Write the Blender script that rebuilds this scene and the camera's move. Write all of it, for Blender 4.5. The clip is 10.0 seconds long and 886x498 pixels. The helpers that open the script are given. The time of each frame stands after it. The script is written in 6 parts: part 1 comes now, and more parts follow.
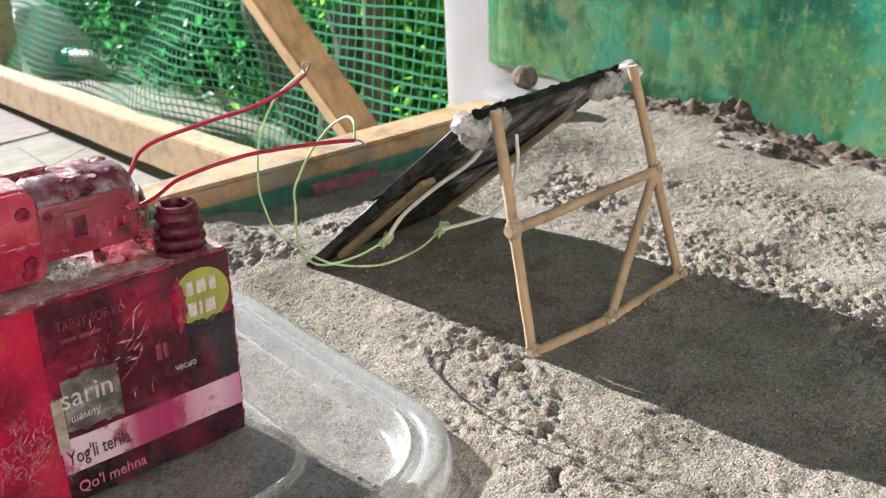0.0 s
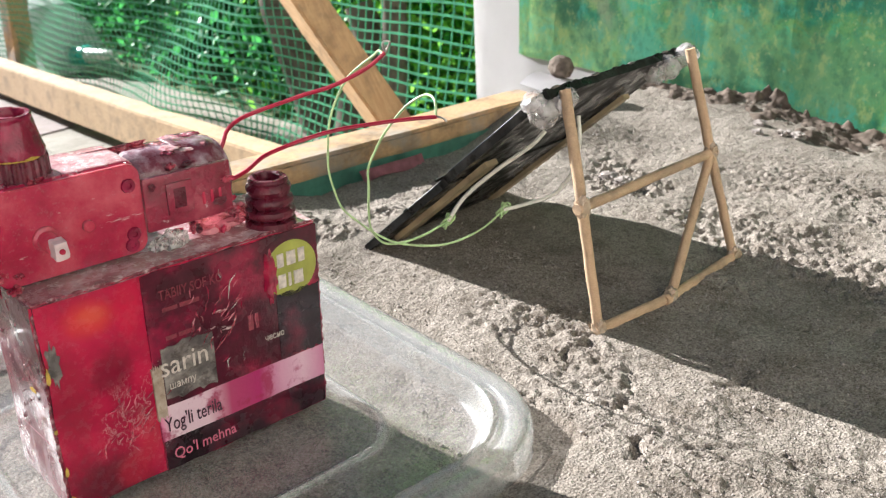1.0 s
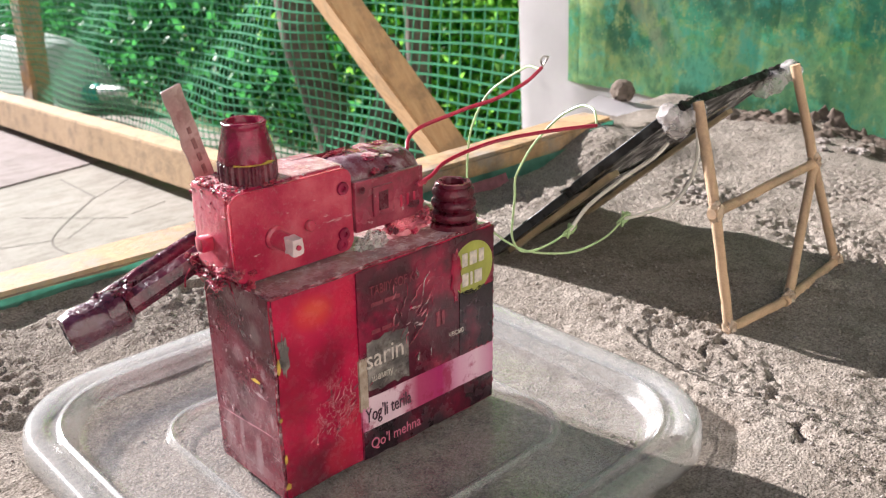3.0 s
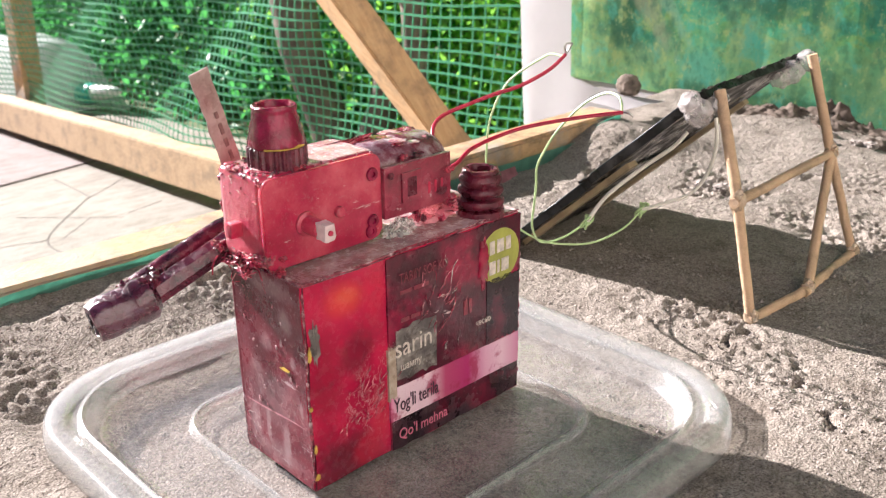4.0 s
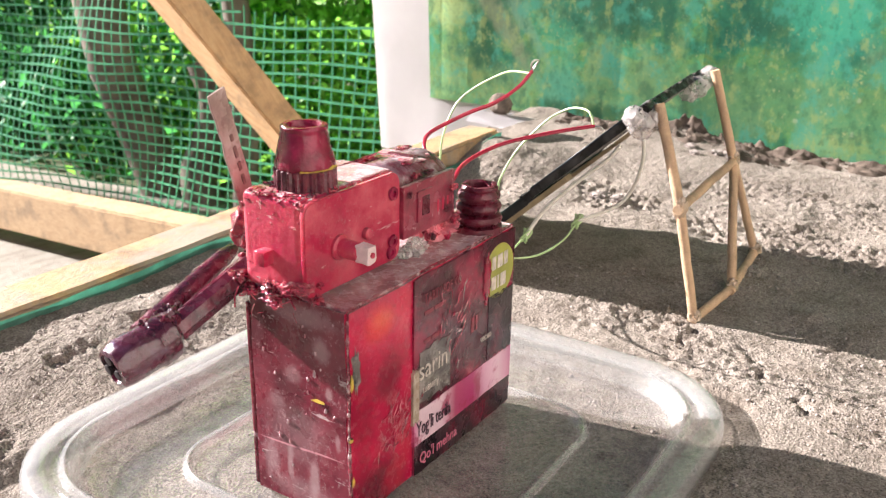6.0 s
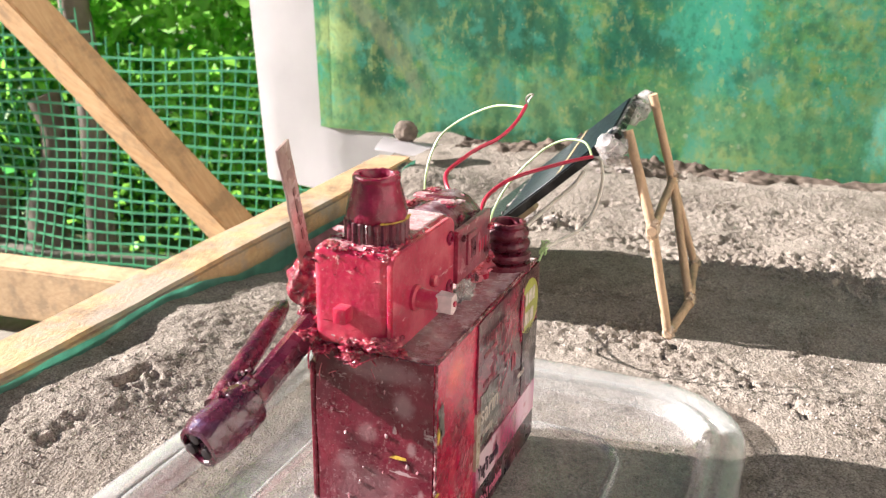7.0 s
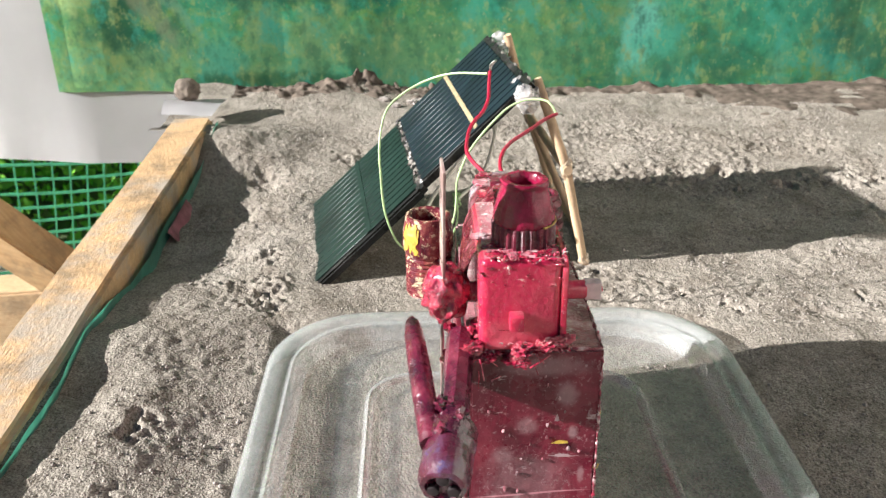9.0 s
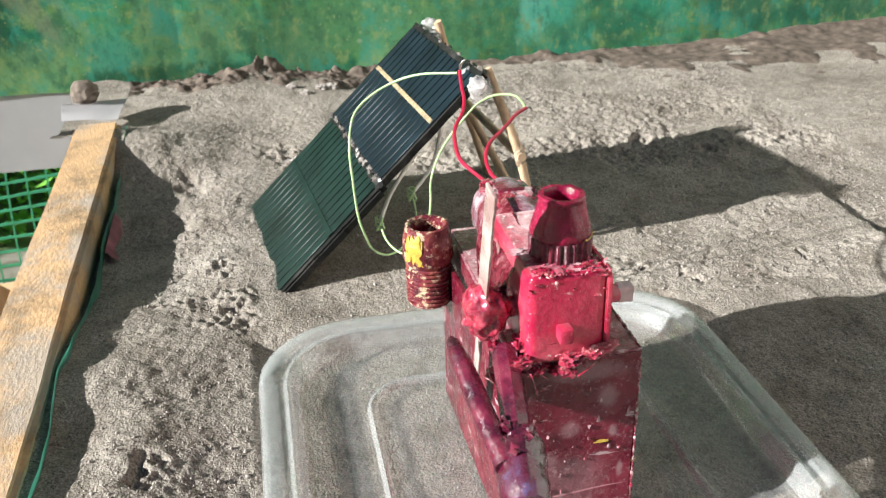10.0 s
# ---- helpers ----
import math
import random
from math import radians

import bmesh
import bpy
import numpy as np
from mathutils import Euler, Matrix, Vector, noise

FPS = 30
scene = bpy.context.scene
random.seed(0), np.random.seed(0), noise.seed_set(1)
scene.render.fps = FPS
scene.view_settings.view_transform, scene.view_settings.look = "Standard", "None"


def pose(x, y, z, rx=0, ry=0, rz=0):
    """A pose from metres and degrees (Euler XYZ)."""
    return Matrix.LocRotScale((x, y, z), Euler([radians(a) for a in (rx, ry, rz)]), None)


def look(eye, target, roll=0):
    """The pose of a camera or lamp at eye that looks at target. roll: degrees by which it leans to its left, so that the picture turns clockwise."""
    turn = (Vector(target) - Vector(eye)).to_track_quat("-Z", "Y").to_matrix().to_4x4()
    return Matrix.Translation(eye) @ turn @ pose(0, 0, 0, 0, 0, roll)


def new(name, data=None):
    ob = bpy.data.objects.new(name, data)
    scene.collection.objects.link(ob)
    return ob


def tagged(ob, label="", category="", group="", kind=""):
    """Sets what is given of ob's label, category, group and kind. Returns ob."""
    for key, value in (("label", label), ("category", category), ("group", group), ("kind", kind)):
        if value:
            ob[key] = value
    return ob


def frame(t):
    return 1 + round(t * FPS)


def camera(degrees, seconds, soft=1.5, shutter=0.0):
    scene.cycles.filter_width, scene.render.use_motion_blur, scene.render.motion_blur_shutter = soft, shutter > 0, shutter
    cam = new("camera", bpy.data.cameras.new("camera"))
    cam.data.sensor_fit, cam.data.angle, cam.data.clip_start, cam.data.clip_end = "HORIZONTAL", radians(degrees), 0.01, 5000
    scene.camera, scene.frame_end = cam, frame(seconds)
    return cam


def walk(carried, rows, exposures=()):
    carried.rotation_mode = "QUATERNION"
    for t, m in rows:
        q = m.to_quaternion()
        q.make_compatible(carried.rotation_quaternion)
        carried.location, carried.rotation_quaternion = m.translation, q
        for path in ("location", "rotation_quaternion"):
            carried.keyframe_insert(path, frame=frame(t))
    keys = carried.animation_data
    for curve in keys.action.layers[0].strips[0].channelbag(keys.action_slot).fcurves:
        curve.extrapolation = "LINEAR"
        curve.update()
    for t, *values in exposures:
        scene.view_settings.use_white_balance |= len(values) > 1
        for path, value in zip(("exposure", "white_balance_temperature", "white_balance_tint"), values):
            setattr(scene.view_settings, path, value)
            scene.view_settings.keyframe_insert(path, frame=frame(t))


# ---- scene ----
cam = camera(51.27, 10.0, 1.2)
PATH = [
    (0, (0.00235, 0.01965, 0.16324), (-0.00171, 0.47641, -0.04011), 0.10),
    (0.5, (-0.00716, 0.01536, 0.15920), (-0.01104, 0.47114, -0.04635), 0.11),
    (1, (-0.02027, 0.01099, 0.15857), (-0.02585, 0.46777, -0.04470), -0.04),
    (1.5, (-0.03431, 0.00684, 0.15741), (-0.03878, 0.46395, -0.04514), -0.14),
    (2, (-0.04511, 0.00169, 0.15726), (-0.04420, 0.46130, -0.03961), -0.19),
    (2.5, (-0.05777, -0.00408, 0.15694), (-0.05331, 0.45813, -0.03370), -0.26),
    (3, (-0.07502, -0.00811, 0.15571), (-0.07410, 0.45612, -0.03001), -0.58),
    (4.5, (-0.09237, -0.00388, 0.14890), (-0.07404, 0.46048, -0.03557), -0.48),
    (5, (-0.10804, -0.00095, 0.14825), (-0.06720, 0.46291, -0.03386), -0.36),
    (6.5, (-0.16733, 0.01026, 0.14870), (-0.01034, 0.45469, -0.01815), 1.30),
    (7, (-0.19647, 0.02627, 0.15246), (0.00395, 0.45484, -0.00926), 0.88),
    (7.5, (-0.22333, 0.04091, 0.15459), (0.01984, 0.44582, -0.00950), 0.72),
    (8, (-0.25312, 0.05936, 0.15456), (0.02642, 0.43301, -0.02501), 0.46),
    (8.5, (-0.27014, 0.07834, 0.16217), (0.04616, 0.41440, -0.03022), 0.19),
    (9, (-0.28540, 0.10031, 0.17269), (0.05640, 0.40177, -0.03296), -0.46),
    (9.5, (-0.29688, 0.11736, 0.17685), (0.06709, 0.38066, -0.04270), -0.66),
    (10, (-0.30439, 0.13693, 0.18623), (0.07304, 0.37444, -0.03991), -1.74),
]
walk(cam, [(t, look(eye, target, roll)) for t, eye, target, roll in PATH], [(0, 1.60, 5830, 8), (1, 1.76, 5880, 8), (2.5, 1.68, 6000, 13), (3, 1.66, 6030, 15), (4.5, 1.98, 6180, 17), (7, 1.93, 6280, 14), (8.5, 1.74, 6070, 8), (10, 1.49, 5880, 4)])
cam.data.dof.use_dof = True
cam.data.dof.focus_distance, cam.data.dof.aperture_fstop = 0.26, 42.0

# the model's own axes: a along the carton, b across it, z up
RIG = pose(-0.0993, 0.2361, 0, 0, 0, 43)

# ---- light ----
world = bpy.data.worlds.new("world")
scene.world = world
world.use_nodes = True
wt = world.node_tree
sky = wt.nodes.new("ShaderNodeTexSky")
sky.sky_type = "NISHITA"
sky.sun_disc = False
SUN_EL, SUN_AZ = 23.5, 142.4          # height above the horizon; heading from +x, anticlockwise
sky.sun_elevation = radians(SUN_EL)
sky.sun_rotation = radians(90 - SUN_AZ)
wt.links.new(sky.outputs[0], wt.nodes["Background"].inputs[0])
wt.nodes["Background"].inputs[1].default_value = 0.0205
sun_data = bpy.data.lights.new("sun", "SUN")
sun_data.energy, sun_data.angle, sun_data.color = 5.0, radians(0.55), (1.0, 0.945, 0.87)
sun = new("sun", sun_data)
to_sun = Vector((math.cos(radians(SUN_AZ)) * math.cos(radians(SUN_EL)), math.sin(radians(SUN_AZ)) * math.cos(radians(SUN_EL)), math.sin(radians(SUN_EL))))
sun.matrix_world = look(to_sun * 4, (0, 0, 0))


# ---- materials ----
def nodes_of(name):
    m = bpy.data.materials.new(name)
    m.use_nodes = True
    t = m.node_tree
    return m, t, t.nodes["Principled BSDF"]


def link(t, a, b):
    t.links.new(a, b)


def tex(t, scale, detail=4, rough=0.55, kind="ShaderNodeTexNoise", stretch=None, coords="Object"):
    c = t.nodes.new("ShaderNodeTexCoord")
    n = t.nodes.new(kind)
    n.inputs["Scale"].default_value = scale
    if kind == "ShaderNodeTexNoise":
        n.inputs["Detail"].default_value, n.inputs["Roughness"].default_value = detail, rough
    src = c.outputs[coords]
    if stretch:
        mp = t.nodes.new("ShaderNodeMapping")
        mp.inputs["Scale"].default_value = stretch[:3]
        if len(stretch) > 3:
            mp.inputs["Rotation"].default_value = [radians(v) for v in stretch[3:]]
        link(t, src, mp.inputs[0])
        src = mp.outputs[0]
    link(t, src, n.inputs["Vector"])
    return n.outputs[0]


def ramp(t, fac, stops):
    r = t.nodes.new("ShaderNodeValToRGB")
    e = r.color_ramp.elements
    while len(e) < len(stops):
        e.new(0.5)
    for el, (p, col) in zip(e, stops):
        el.position, el.color = p, (*col, 1) if len(col) == 3 else col
    link(t, fac, r.inputs[0])
    return r.outputs[0]


def mix(t, fac, a, b, blend="MIX"):
    m = t.nodes.new("ShaderNodeMix")
    m.data_type, m.blend_type = "RGBA", blend
    for sock, v in ((m.inputs[0], fac), (m.inputs[6], a), (m.inputs[7], b)):
        if isinstance(v, (int, float)):
            sock.default_value = v
        elif isinstance(v, tuple):
            sock.default_value = (*v, 1)
        else:
            link(t, v, sock)
    return m.outputs[2]


def bump(t, bsdf, height, strength=0.3, dist=0.001):
    b = t.nodes.new("ShaderNodeBump")
    b.inputs["Strength"].default_value, b.inputs["Distance"].default_value = strength, dist
    link(t, height, b.inputs["Height"])
    link(t, b.outputs[0], bsdf.inputs["Normal"])


def plain(name, col, rough=0.5, metal=0.0, var=0.25, scale=300, bumps=0.15, **extra):
    m, t, p = nodes_of(name)
    dark = tuple(c * (1 - var) for c in col)
    lite = tuple(min(1, c * (1 + var)) for c in col)
    n = tex(t, scale, 5)
    link(t, ramp(t, n, [(0.3, dark), (0.7, lite)]), p.inputs["Base Color"])
    p.inputs["Roughness"].default_value, p.inputs["Metallic"].default_value = rough, metal
    for k, v in extra.items():
        p.inputs[k.replace("_", " ")].default_value = v
    if bumps:
        bump(t, p, n, bumps, 0.0006)
    return m


def mat_sand():
    m, t, p = nodes_of("sand")
    big = tex(t, 14, 5)
    grain = tex(t, 1500, 2, 0.7)
    grit = tex(t, 420, 3, 0.7)
    pellet = tex(t, 1050, kind="ShaderNodeTexVoronoi")
    base = ramp(t, big, [(0.35, (0.285, 0.244, 0.207)), (0.5, (0.335, 0.290, 0.248)), (0.65, (0.372, 0.325, 0.281))])
    # dark mottling: damp patches, with the shade of dips painted in
    damp_shade = tex(t, 55, 5, 0.65)
    base = mix(t, 0.8, base, ramp(t, damp_shade, [(0.32, (0.66, 0.63, 0.60)), (0.52, (1, 1, 1))]), "MULTIPLY")
    speck = ramp(t, grain, [(0.34, (0.46, 0.44, 0.43)), (0.44, (0.82, 0.81, 0.80)), (0.52, (1.0, 1.0, 1.0)), (0.63, (1.14, 1.13, 1.12))])
    col = mix(t, 0.95, base, speck, "MULTIPLY")
    # darker grit and pellet gaps put crevice shade into the colour
    col = mix(t, 0.50, col, ramp(t, grit, [(0.36, (0.45, 0.43, 0.41)), (0.52, (1, 1, 1))]), "MULTIPLY")
    link(t, mix(t, 0.45, col, ramp(t, pellet, [(0.35, (1, 1, 1)), (0.75, (0.45, 0.43, 0.41))]), "MULTIPLY"), p.inputs["Base Color"])
    p.inputs["Roughness"].default_value = 0.95
    p.inputs["Specular IOR Level"].default_value = 0.15
    lump = t.nodes.new("ShaderNodeMath")
    lump.operation = "MULTIPLY_ADD"
    lump.inputs[1].default_value = -0.32
    link(t, pellet, lump.inputs[0])
    h = t.nodes.new("ShaderNodeMath")
    h.operation = "MULTIPLY_ADD"
    h.inputs[1].default_value = 0.5
    link(t, grain, h.inputs[0])
    link(t, lump.outputs[0], h.inputs[2])
    link(t, grit, lump.inputs[2])
    bump(t, p, h.outputs[0], 0.76, 0.0012)
    return m


def mat_wood(name, a, b, scale=1.0, axis=(6, 90, 90), dirt=0.55):
    m, t, p = nodes_of(name)
    g = tex(t, 9 * scale, 6, 0.6, stretch=axis)
    spots = tex(t, 38, 6, 0.7)
    c = ramp(t, g, [(0.3, a), (0.7, b)])
    c = mix(t, dirt, c, ramp(t, spots, [(0.38, (0.42, 0.45, 0.50)), (0.47, (0.82, 0.82, 0.82)), (0.54, (1, 1, 1))]), "MULTIPLY")
    if dirt > 0.6:
        dust = tex(t, 22, 7, 0.72)
        c = mix(t, ramp(t, dust, [(0.45, (0, 0, 0)), (0.58, (0.8, 0.8, 0.8))]), c, (0.34, 0.285, 0.24))
    link(t, c, p.inputs["Base Color"])
    p.inputs["Roughness"].default_value = 0.75
    bump(t, p, g, 0.5, 0.001)
    return m


def mat_paint(name, stops, rough=0.28, scale=160, wear=None, bumps=0.35, coat=0.4, scratch=None, dust=0.0):
    m, t, p = nodes_of(name)
    n = tex(t, scale, 6, 0.62)
    c = ramp(t, n, [(0.5 + (q - 0.55) * 0.55, v) for q, v in stops])
    if wear:
        w = tex(t, scale * 1.7, 6, 0.72)
        c = mix(t, ramp(t, w, [(wear[1], (0, 0, 0)), (wear[1] + 0.05, (0.85,) * 3)]), c, wear[0])
    if scratch:
        s = tex(t, 70, 5, 0.65, stretch=(1.0, 1.0, 4.5, 20, 35, 0))
        c = mix(t, ramp(t, s, [(scratch[1], (0, 0, 0)), (scratch[1] + 0.03, (0.8,) * 3)]), c, scratch[0])
    if dust:
        d = tex(t, 900, 3, 0.7)
        c = mix(t, faded(t, d, 0.70, 0.56, dust), c, (0.42, 0.30, 0.31))
    link(t, c, p.inputs["Base Color"])
    r = tex(t, scale * 2.3, 4)
    link(t, ramp(t, r, [(0.4, (rough * 0.5,) * 3), (0.62, (min(1, rough * 2.0),) * 3)]), p.inputs["Roughness"])
    p.inputs["Coat Weight"].default_value, p.inputs["Coat Roughness"].default_value = coat, 0.10
    fine = tex(t, scale * 3.5, 5, 0.7)
    h = t.nodes.new("ShaderNodeMath")
    h.operation = "MULTIPLY_ADD"
    h.inputs[1].default_value = 0.4
    link(t, fine, h.inputs[0])
    link(t, n, h.inputs[2])
    bump(t, p, h.outputs[0], bumps, 0.0014)
    return m


def mat_clear(name, body=0.1, tint=(1, 1, 1), rough=0.12, milk=(0.85, 0.87, 0.86), shine=1.0, through_glow=0.0, cloud=(0.6, 1.6)):
    m = bpy.data.materials.new(name)
    m.use_nodes = True
    t = m.node_tree
    t.nodes.remove(t.nodes["Principled BSDF"])
    out = t.nodes["Material Output"]
    tr = t.nodes.new("ShaderNodeBsdfTransparent")
    tr.inputs[0].default_value = (*tint, 1)
    gl = t.nodes.new("ShaderNodeBsdfGlossy")
    gl.inputs["Roughness"].default_value = rough
    df = t.nodes.new("ShaderNodeBsdfDiffuse")
    df.inputs[0].default_value = (*milk, 1)
    tl = t.nodes.new("ShaderNodeBsdfTranslucent")
    tl.inputs[0].default_value = (*milk, 1)
    md = t.nodes.new("ShaderNodeMixShader")
    md.inputs[0].default_value = through_glow
    link(t, df.outputs[0], md.inputs[1])
    link(t, tl.outputs[0], md.inputs[2])
    lw = t.nodes.new("ShaderNodeLayerWeight")
    lw.inputs[0].default_value = 0.5
    gloss = ramp(t, lw.outputs["Facing"], [(0.0, (0.05 * shine,) * 3), (0.6, (0.10 * shine,) * 3), (0.85, (0.30 * shine,) * 3), (1.0, (0.75 * shine,) * 3)])
    n = tex(t, 130, 5, 0.7)
    m1 = t.nodes.new("ShaderNodeMixShader")
    link(t, ramp(t, n, [(0.35, (body * cloud[0],) * 3), (0.7, (body * cloud[1],) * 3)]), m1.inputs[0])
    link(t, tr.outputs[0], m1.inputs[1])
    link(t, md.outputs[0], m1.inputs[2])
    m2 = t.nodes.new("ShaderNodeMixShader")
    link(t, gloss, m2.inputs[0])
    link(t, m1.outputs[0], m2.inputs[1])
    link(t, gl.outputs[0], m2.inputs[2])
    link(t, m2.outputs[0], out.inputs[0])
    return m


def faded(t, value, full, none, top):
    """A mask of height top where value is at full, gone where it reaches none."""
    k = t.nodes.new("ShaderNodeMapRange")
    k.interpolation_type = "SMOOTHSTEP"
    for i, v in ((1, none), (2, full), (3, 0.0), (4, top)):
        k.inputs[i].default_value = v
    if full < none:
        k.inputs[1].default_value, k.inputs[2].default_value, k.inputs[3].default_value, k.inputs[4].default_value = full, none, top, 0.0
    link(t, value, k.inputs[0])
    return k.outputs[0]


def spot(t, at, size, turn=(0, 0, 0), ragged=None, amount=1.0):
    """Distance from a place in the thing's own axes, in its sizes, with a ragged outline."""
    co = t.nodes.new("ShaderNodeTexCoord")
    mp = t.nodes.new("ShaderNodeMapping")
    mp.vector_type = "TEXTURE"
    mp.inputs["Location"].default_value = at
    mp.inputs["Rotation"].default_value = [radians(v) for v in turn]
    mp.inputs["Scale"].default_value = size
    link(t, co.outputs["Object"], mp.inputs[0])
    ln = t.nodes.new("ShaderNodeVectorMath")
    ln.operation = "LENGTH"
    link(t, mp.outputs[0], ln.inputs[0])
    if ragged is None:
        return ln.outputs["Value"]
    ad = t.nodes.new("ShaderNodeMath")
    ad.operation = "MULTIPLY_ADD"
    ad.inputs[1].default_value = amount
    link(t, ragged, ad.inputs[0])
    link(t, ln.outputs["Value"], ad.inputs[2])
    return ad.outputs[0]


def mat_picture():
    m, t, p = nodes_of("printed_landscape")
    a = tex(t, 15, 7, 0.66, stretch=(1, 0.8, 1.3))
    b = tex(t, 80, 5, 0.7, stretch=(1, 1.0, 0.8))
    s = tex(t, 7, 2, 0.5, stretch=(1, 2.4, 0.5, 35, 0, 0))
    f = tex(t, 210, 3, 0.6)
    c = ramp(t, a, [(0.34, (0.03, 0.20, 0.14)), (0.42, (0.05, 0.31, 0.17)), (0.48, (0.17, 0.40, 0.13)), (0.53, (0.08, 0.45, 0.25)), (0.59, (0.30, 0.50, 0.18)), (0.68, (0.08, 0.52, 0.38))])
    c = mix(t, ramp(t, b, [(0.36, (0.45, 0.45, 0.45)), (0.50, (0, 0, 0))]), c, (0.02, 0.13, 0.07))
    c = mix(t, ramp(t, b, [(0.53, (0, 0, 0)), (0.64, (0.6, 0.6, 0.6))]), c, (0.27, 0.38, 0.10))
    c = mix(t, ramp(t, s, [(0.57, (0, 0, 0)), (0.68, (0.6, 0.6, 0.6))]), c, (0.12, 0.55, 0.38))
    c = mix(t, ramp(t, f, [(0.63, (0, 0, 0)), (0.70, (0.55, 0.55, 0.55))]), c, (0.55, 0.55, 0.25))
    wide = tex(t, 5.5, 4, 0.6, stretch=(1, 1, 1.6, 25, 0, 0))
    brush = tex(t, 34, 5, 0.6, stretch=(1, 1.0, 0.35, 20, 0, 0))
    c = mix(t, ramp(t, wide, [(0.40, (0.75, 0.75, 0.75)), (0.50, (0, 0, 0))]), c, (0.035, 0.17, 0.10))
    c = mix(t, ramp(t, wide, [(0.53, (0, 0, 0)), (0.66, (0.6, 0.6, 0.6))]), c, (0.33, 0.50, 0.22))
    c = mix(t, ramp(t, brush, [(0.54, (0, 0, 0)), (0.66, (0.5, 0.5, 0.5))]), c, (0.30, 0.46, 0.24))
    # the painted scene: pale bank and streaks, dark bushes, meadow, a bright cyan fall
    for b_, z, rb, rz, turn, col, k in ((0.035, 0.030, 0.15, 0.022, 0, (0.17, 0.37, 0.16), 0.6), (-0.10, 0.022, 0.09, 0.016, 0, (0.12, 0.40, 0.20), 0.5), (0.130, 0.085, 0.055, 0.026, 0, (0.025, 0.16, 0.10), 0.75),
                                        (0.243, 0.052, 0.017, 0.028, 0, (0.025, 0.14, 0.07), 0.8), (0.276, 0.074, 0.020, 0.018, 0, (0.50, 0.66, 0.28), 0.9), (0.236, 0.078, 0.010, 0.062, 40, (0.30, 0.36, 0.22), 0.8),
                                        (0.208, 0.070, 0.006, 0.050, 38, (0.24, 0.46, 0.34), 0.5), (0.172, 0.020, 0.022, 0.018, 0, (0.10, 0.46, 0.33), 0.6), (-0.017, 0.095, 0.036, 0.034, 0, (0.08, 0.52, 0.34), 0.75),
                                        (-0.138, 0.038, 0.015, 0.034, -12, (0.26, 0.74, 0.58), 0.95), (-0.150, 0.030, 0.020, 0.012, 0, (0.14, 0.60, 0.42), 0.6), (-0.172, 0.088, 0.032, 0.030, 0, (0.02, 0.20, 0.13), 0.65), (-0.235, 0.060, 0.05, 0.045, 0, (0.07, 0.44, 0.27), 0.5),
                                        (0.09, 0.125, 0.10, 0.020, 0, (0.05, 0.30, 0.20), 0.6), (0.140, 0.004, 0.075, 0.010, 0, (0.02, 0.13, 0.06), 0.75), (-0.30, 0.11, 0.06, 0.04, 0, (0.02, 0.17, 0.10), 0.6), (-0.36, 0.05, 0.07, 0.03, 0, (0.17, 0.42, 0.14), 0.5)):
        c = mix(t, faded(t, spot(t, (0, b_, z), (1, rb, rz), (-turn, 0, 0), b, 1.6), 1.35, 1.95, k), c, col)
    # leaf-sized dabs over everything
    dab = tex(t, 105, 5, 0.7, stretch=(1, 1.0, 0.7))
    c = mix(t, faded(t, dab, 0.36, 0.50, 0.38), c, (0.02, 0.12, 0.06))
    c = mix(t, faded(t, dab, 0.64, 0.53, 0.60), c, (0.42, 0.52, 0.20))
    teal = tex(t, 48, 6, 0.7, stretch=(1, 1.0, 0.8, 30, 0, 0))
    c = mix(t, faded(t, teal, 0.64, 0.52, 0.65), c, (0.09, 0.46, 0.34))
    c = mix(t, faded(t, teal, 0.36, 0.46, 0.55), c, (0.04, 0.17, 0.10))
    fleck = tex(t, 330, 2, 0.6)
    c = mix(t, faded(t, fleck, 0.76, 0.66, 0.6), c, (0.55, 0.58, 0.30))
    for size, far, col in ((62, 0.16, (0.62, 0.66, 0.46)), (95, 0.13, (0.58, 0.60, 0.30))):
        bloom = tex(t, size, kind="ShaderNodeTexVoronoi")
        place = faded(t, spot(t, (0, 0.0, 0.028), (1, 0.16, 0.045), (0, 0, 0), dab, 2.4), 1.35, 1.6, 0.45)
        both = t.nodes.new("ShaderNodeMath")
        both.operation = "MULTIPLY"
        link(t, place, both.inputs[0])
        link(t, faded(t, bloom, far * 0.6, far, 1.0), both.inputs[1])
        c = mix(t, both.outputs[0], c, col)
    link(t, c, p.inputs["Base Color"])
    p.inputs["Roughness"].default_value = 0.42
    return m


def mat_floor(name, low, mid, top):
    m, t, p = nodes_of(name)
    n = tex(t, 7, 6, 0.65)
    f = tex(t, 160, 4, 0.7)
    # stretched darker bands paint the netting's fine shadow into the paving
    rows = tex(t, 26, 4, 0.6, stretch=(1.0, 3.2, 1.0, 0, 0, 40))
    c = ramp(t, n, [(0.3, low), (0.55, mid), (0.7, top)])
    c = mix(t, 0.5, c, ramp(t, f, [(0.35, (0.7, 0.68, 0.66)), (0.6, (1, 1, 1))]), "MULTIPLY")
    link(t, mix(t, 0.6, c, ramp(t, rows, [(0.40, (0.66, 0.62, 0.56)), (0.52, (1, 1, 1))]), "MULTIPLY"), p.inputs["Base Color"])
    p.inputs["Roughness"].default_value = 0.85
    bump(t, p, f, 0.5, 0.002)
    return m


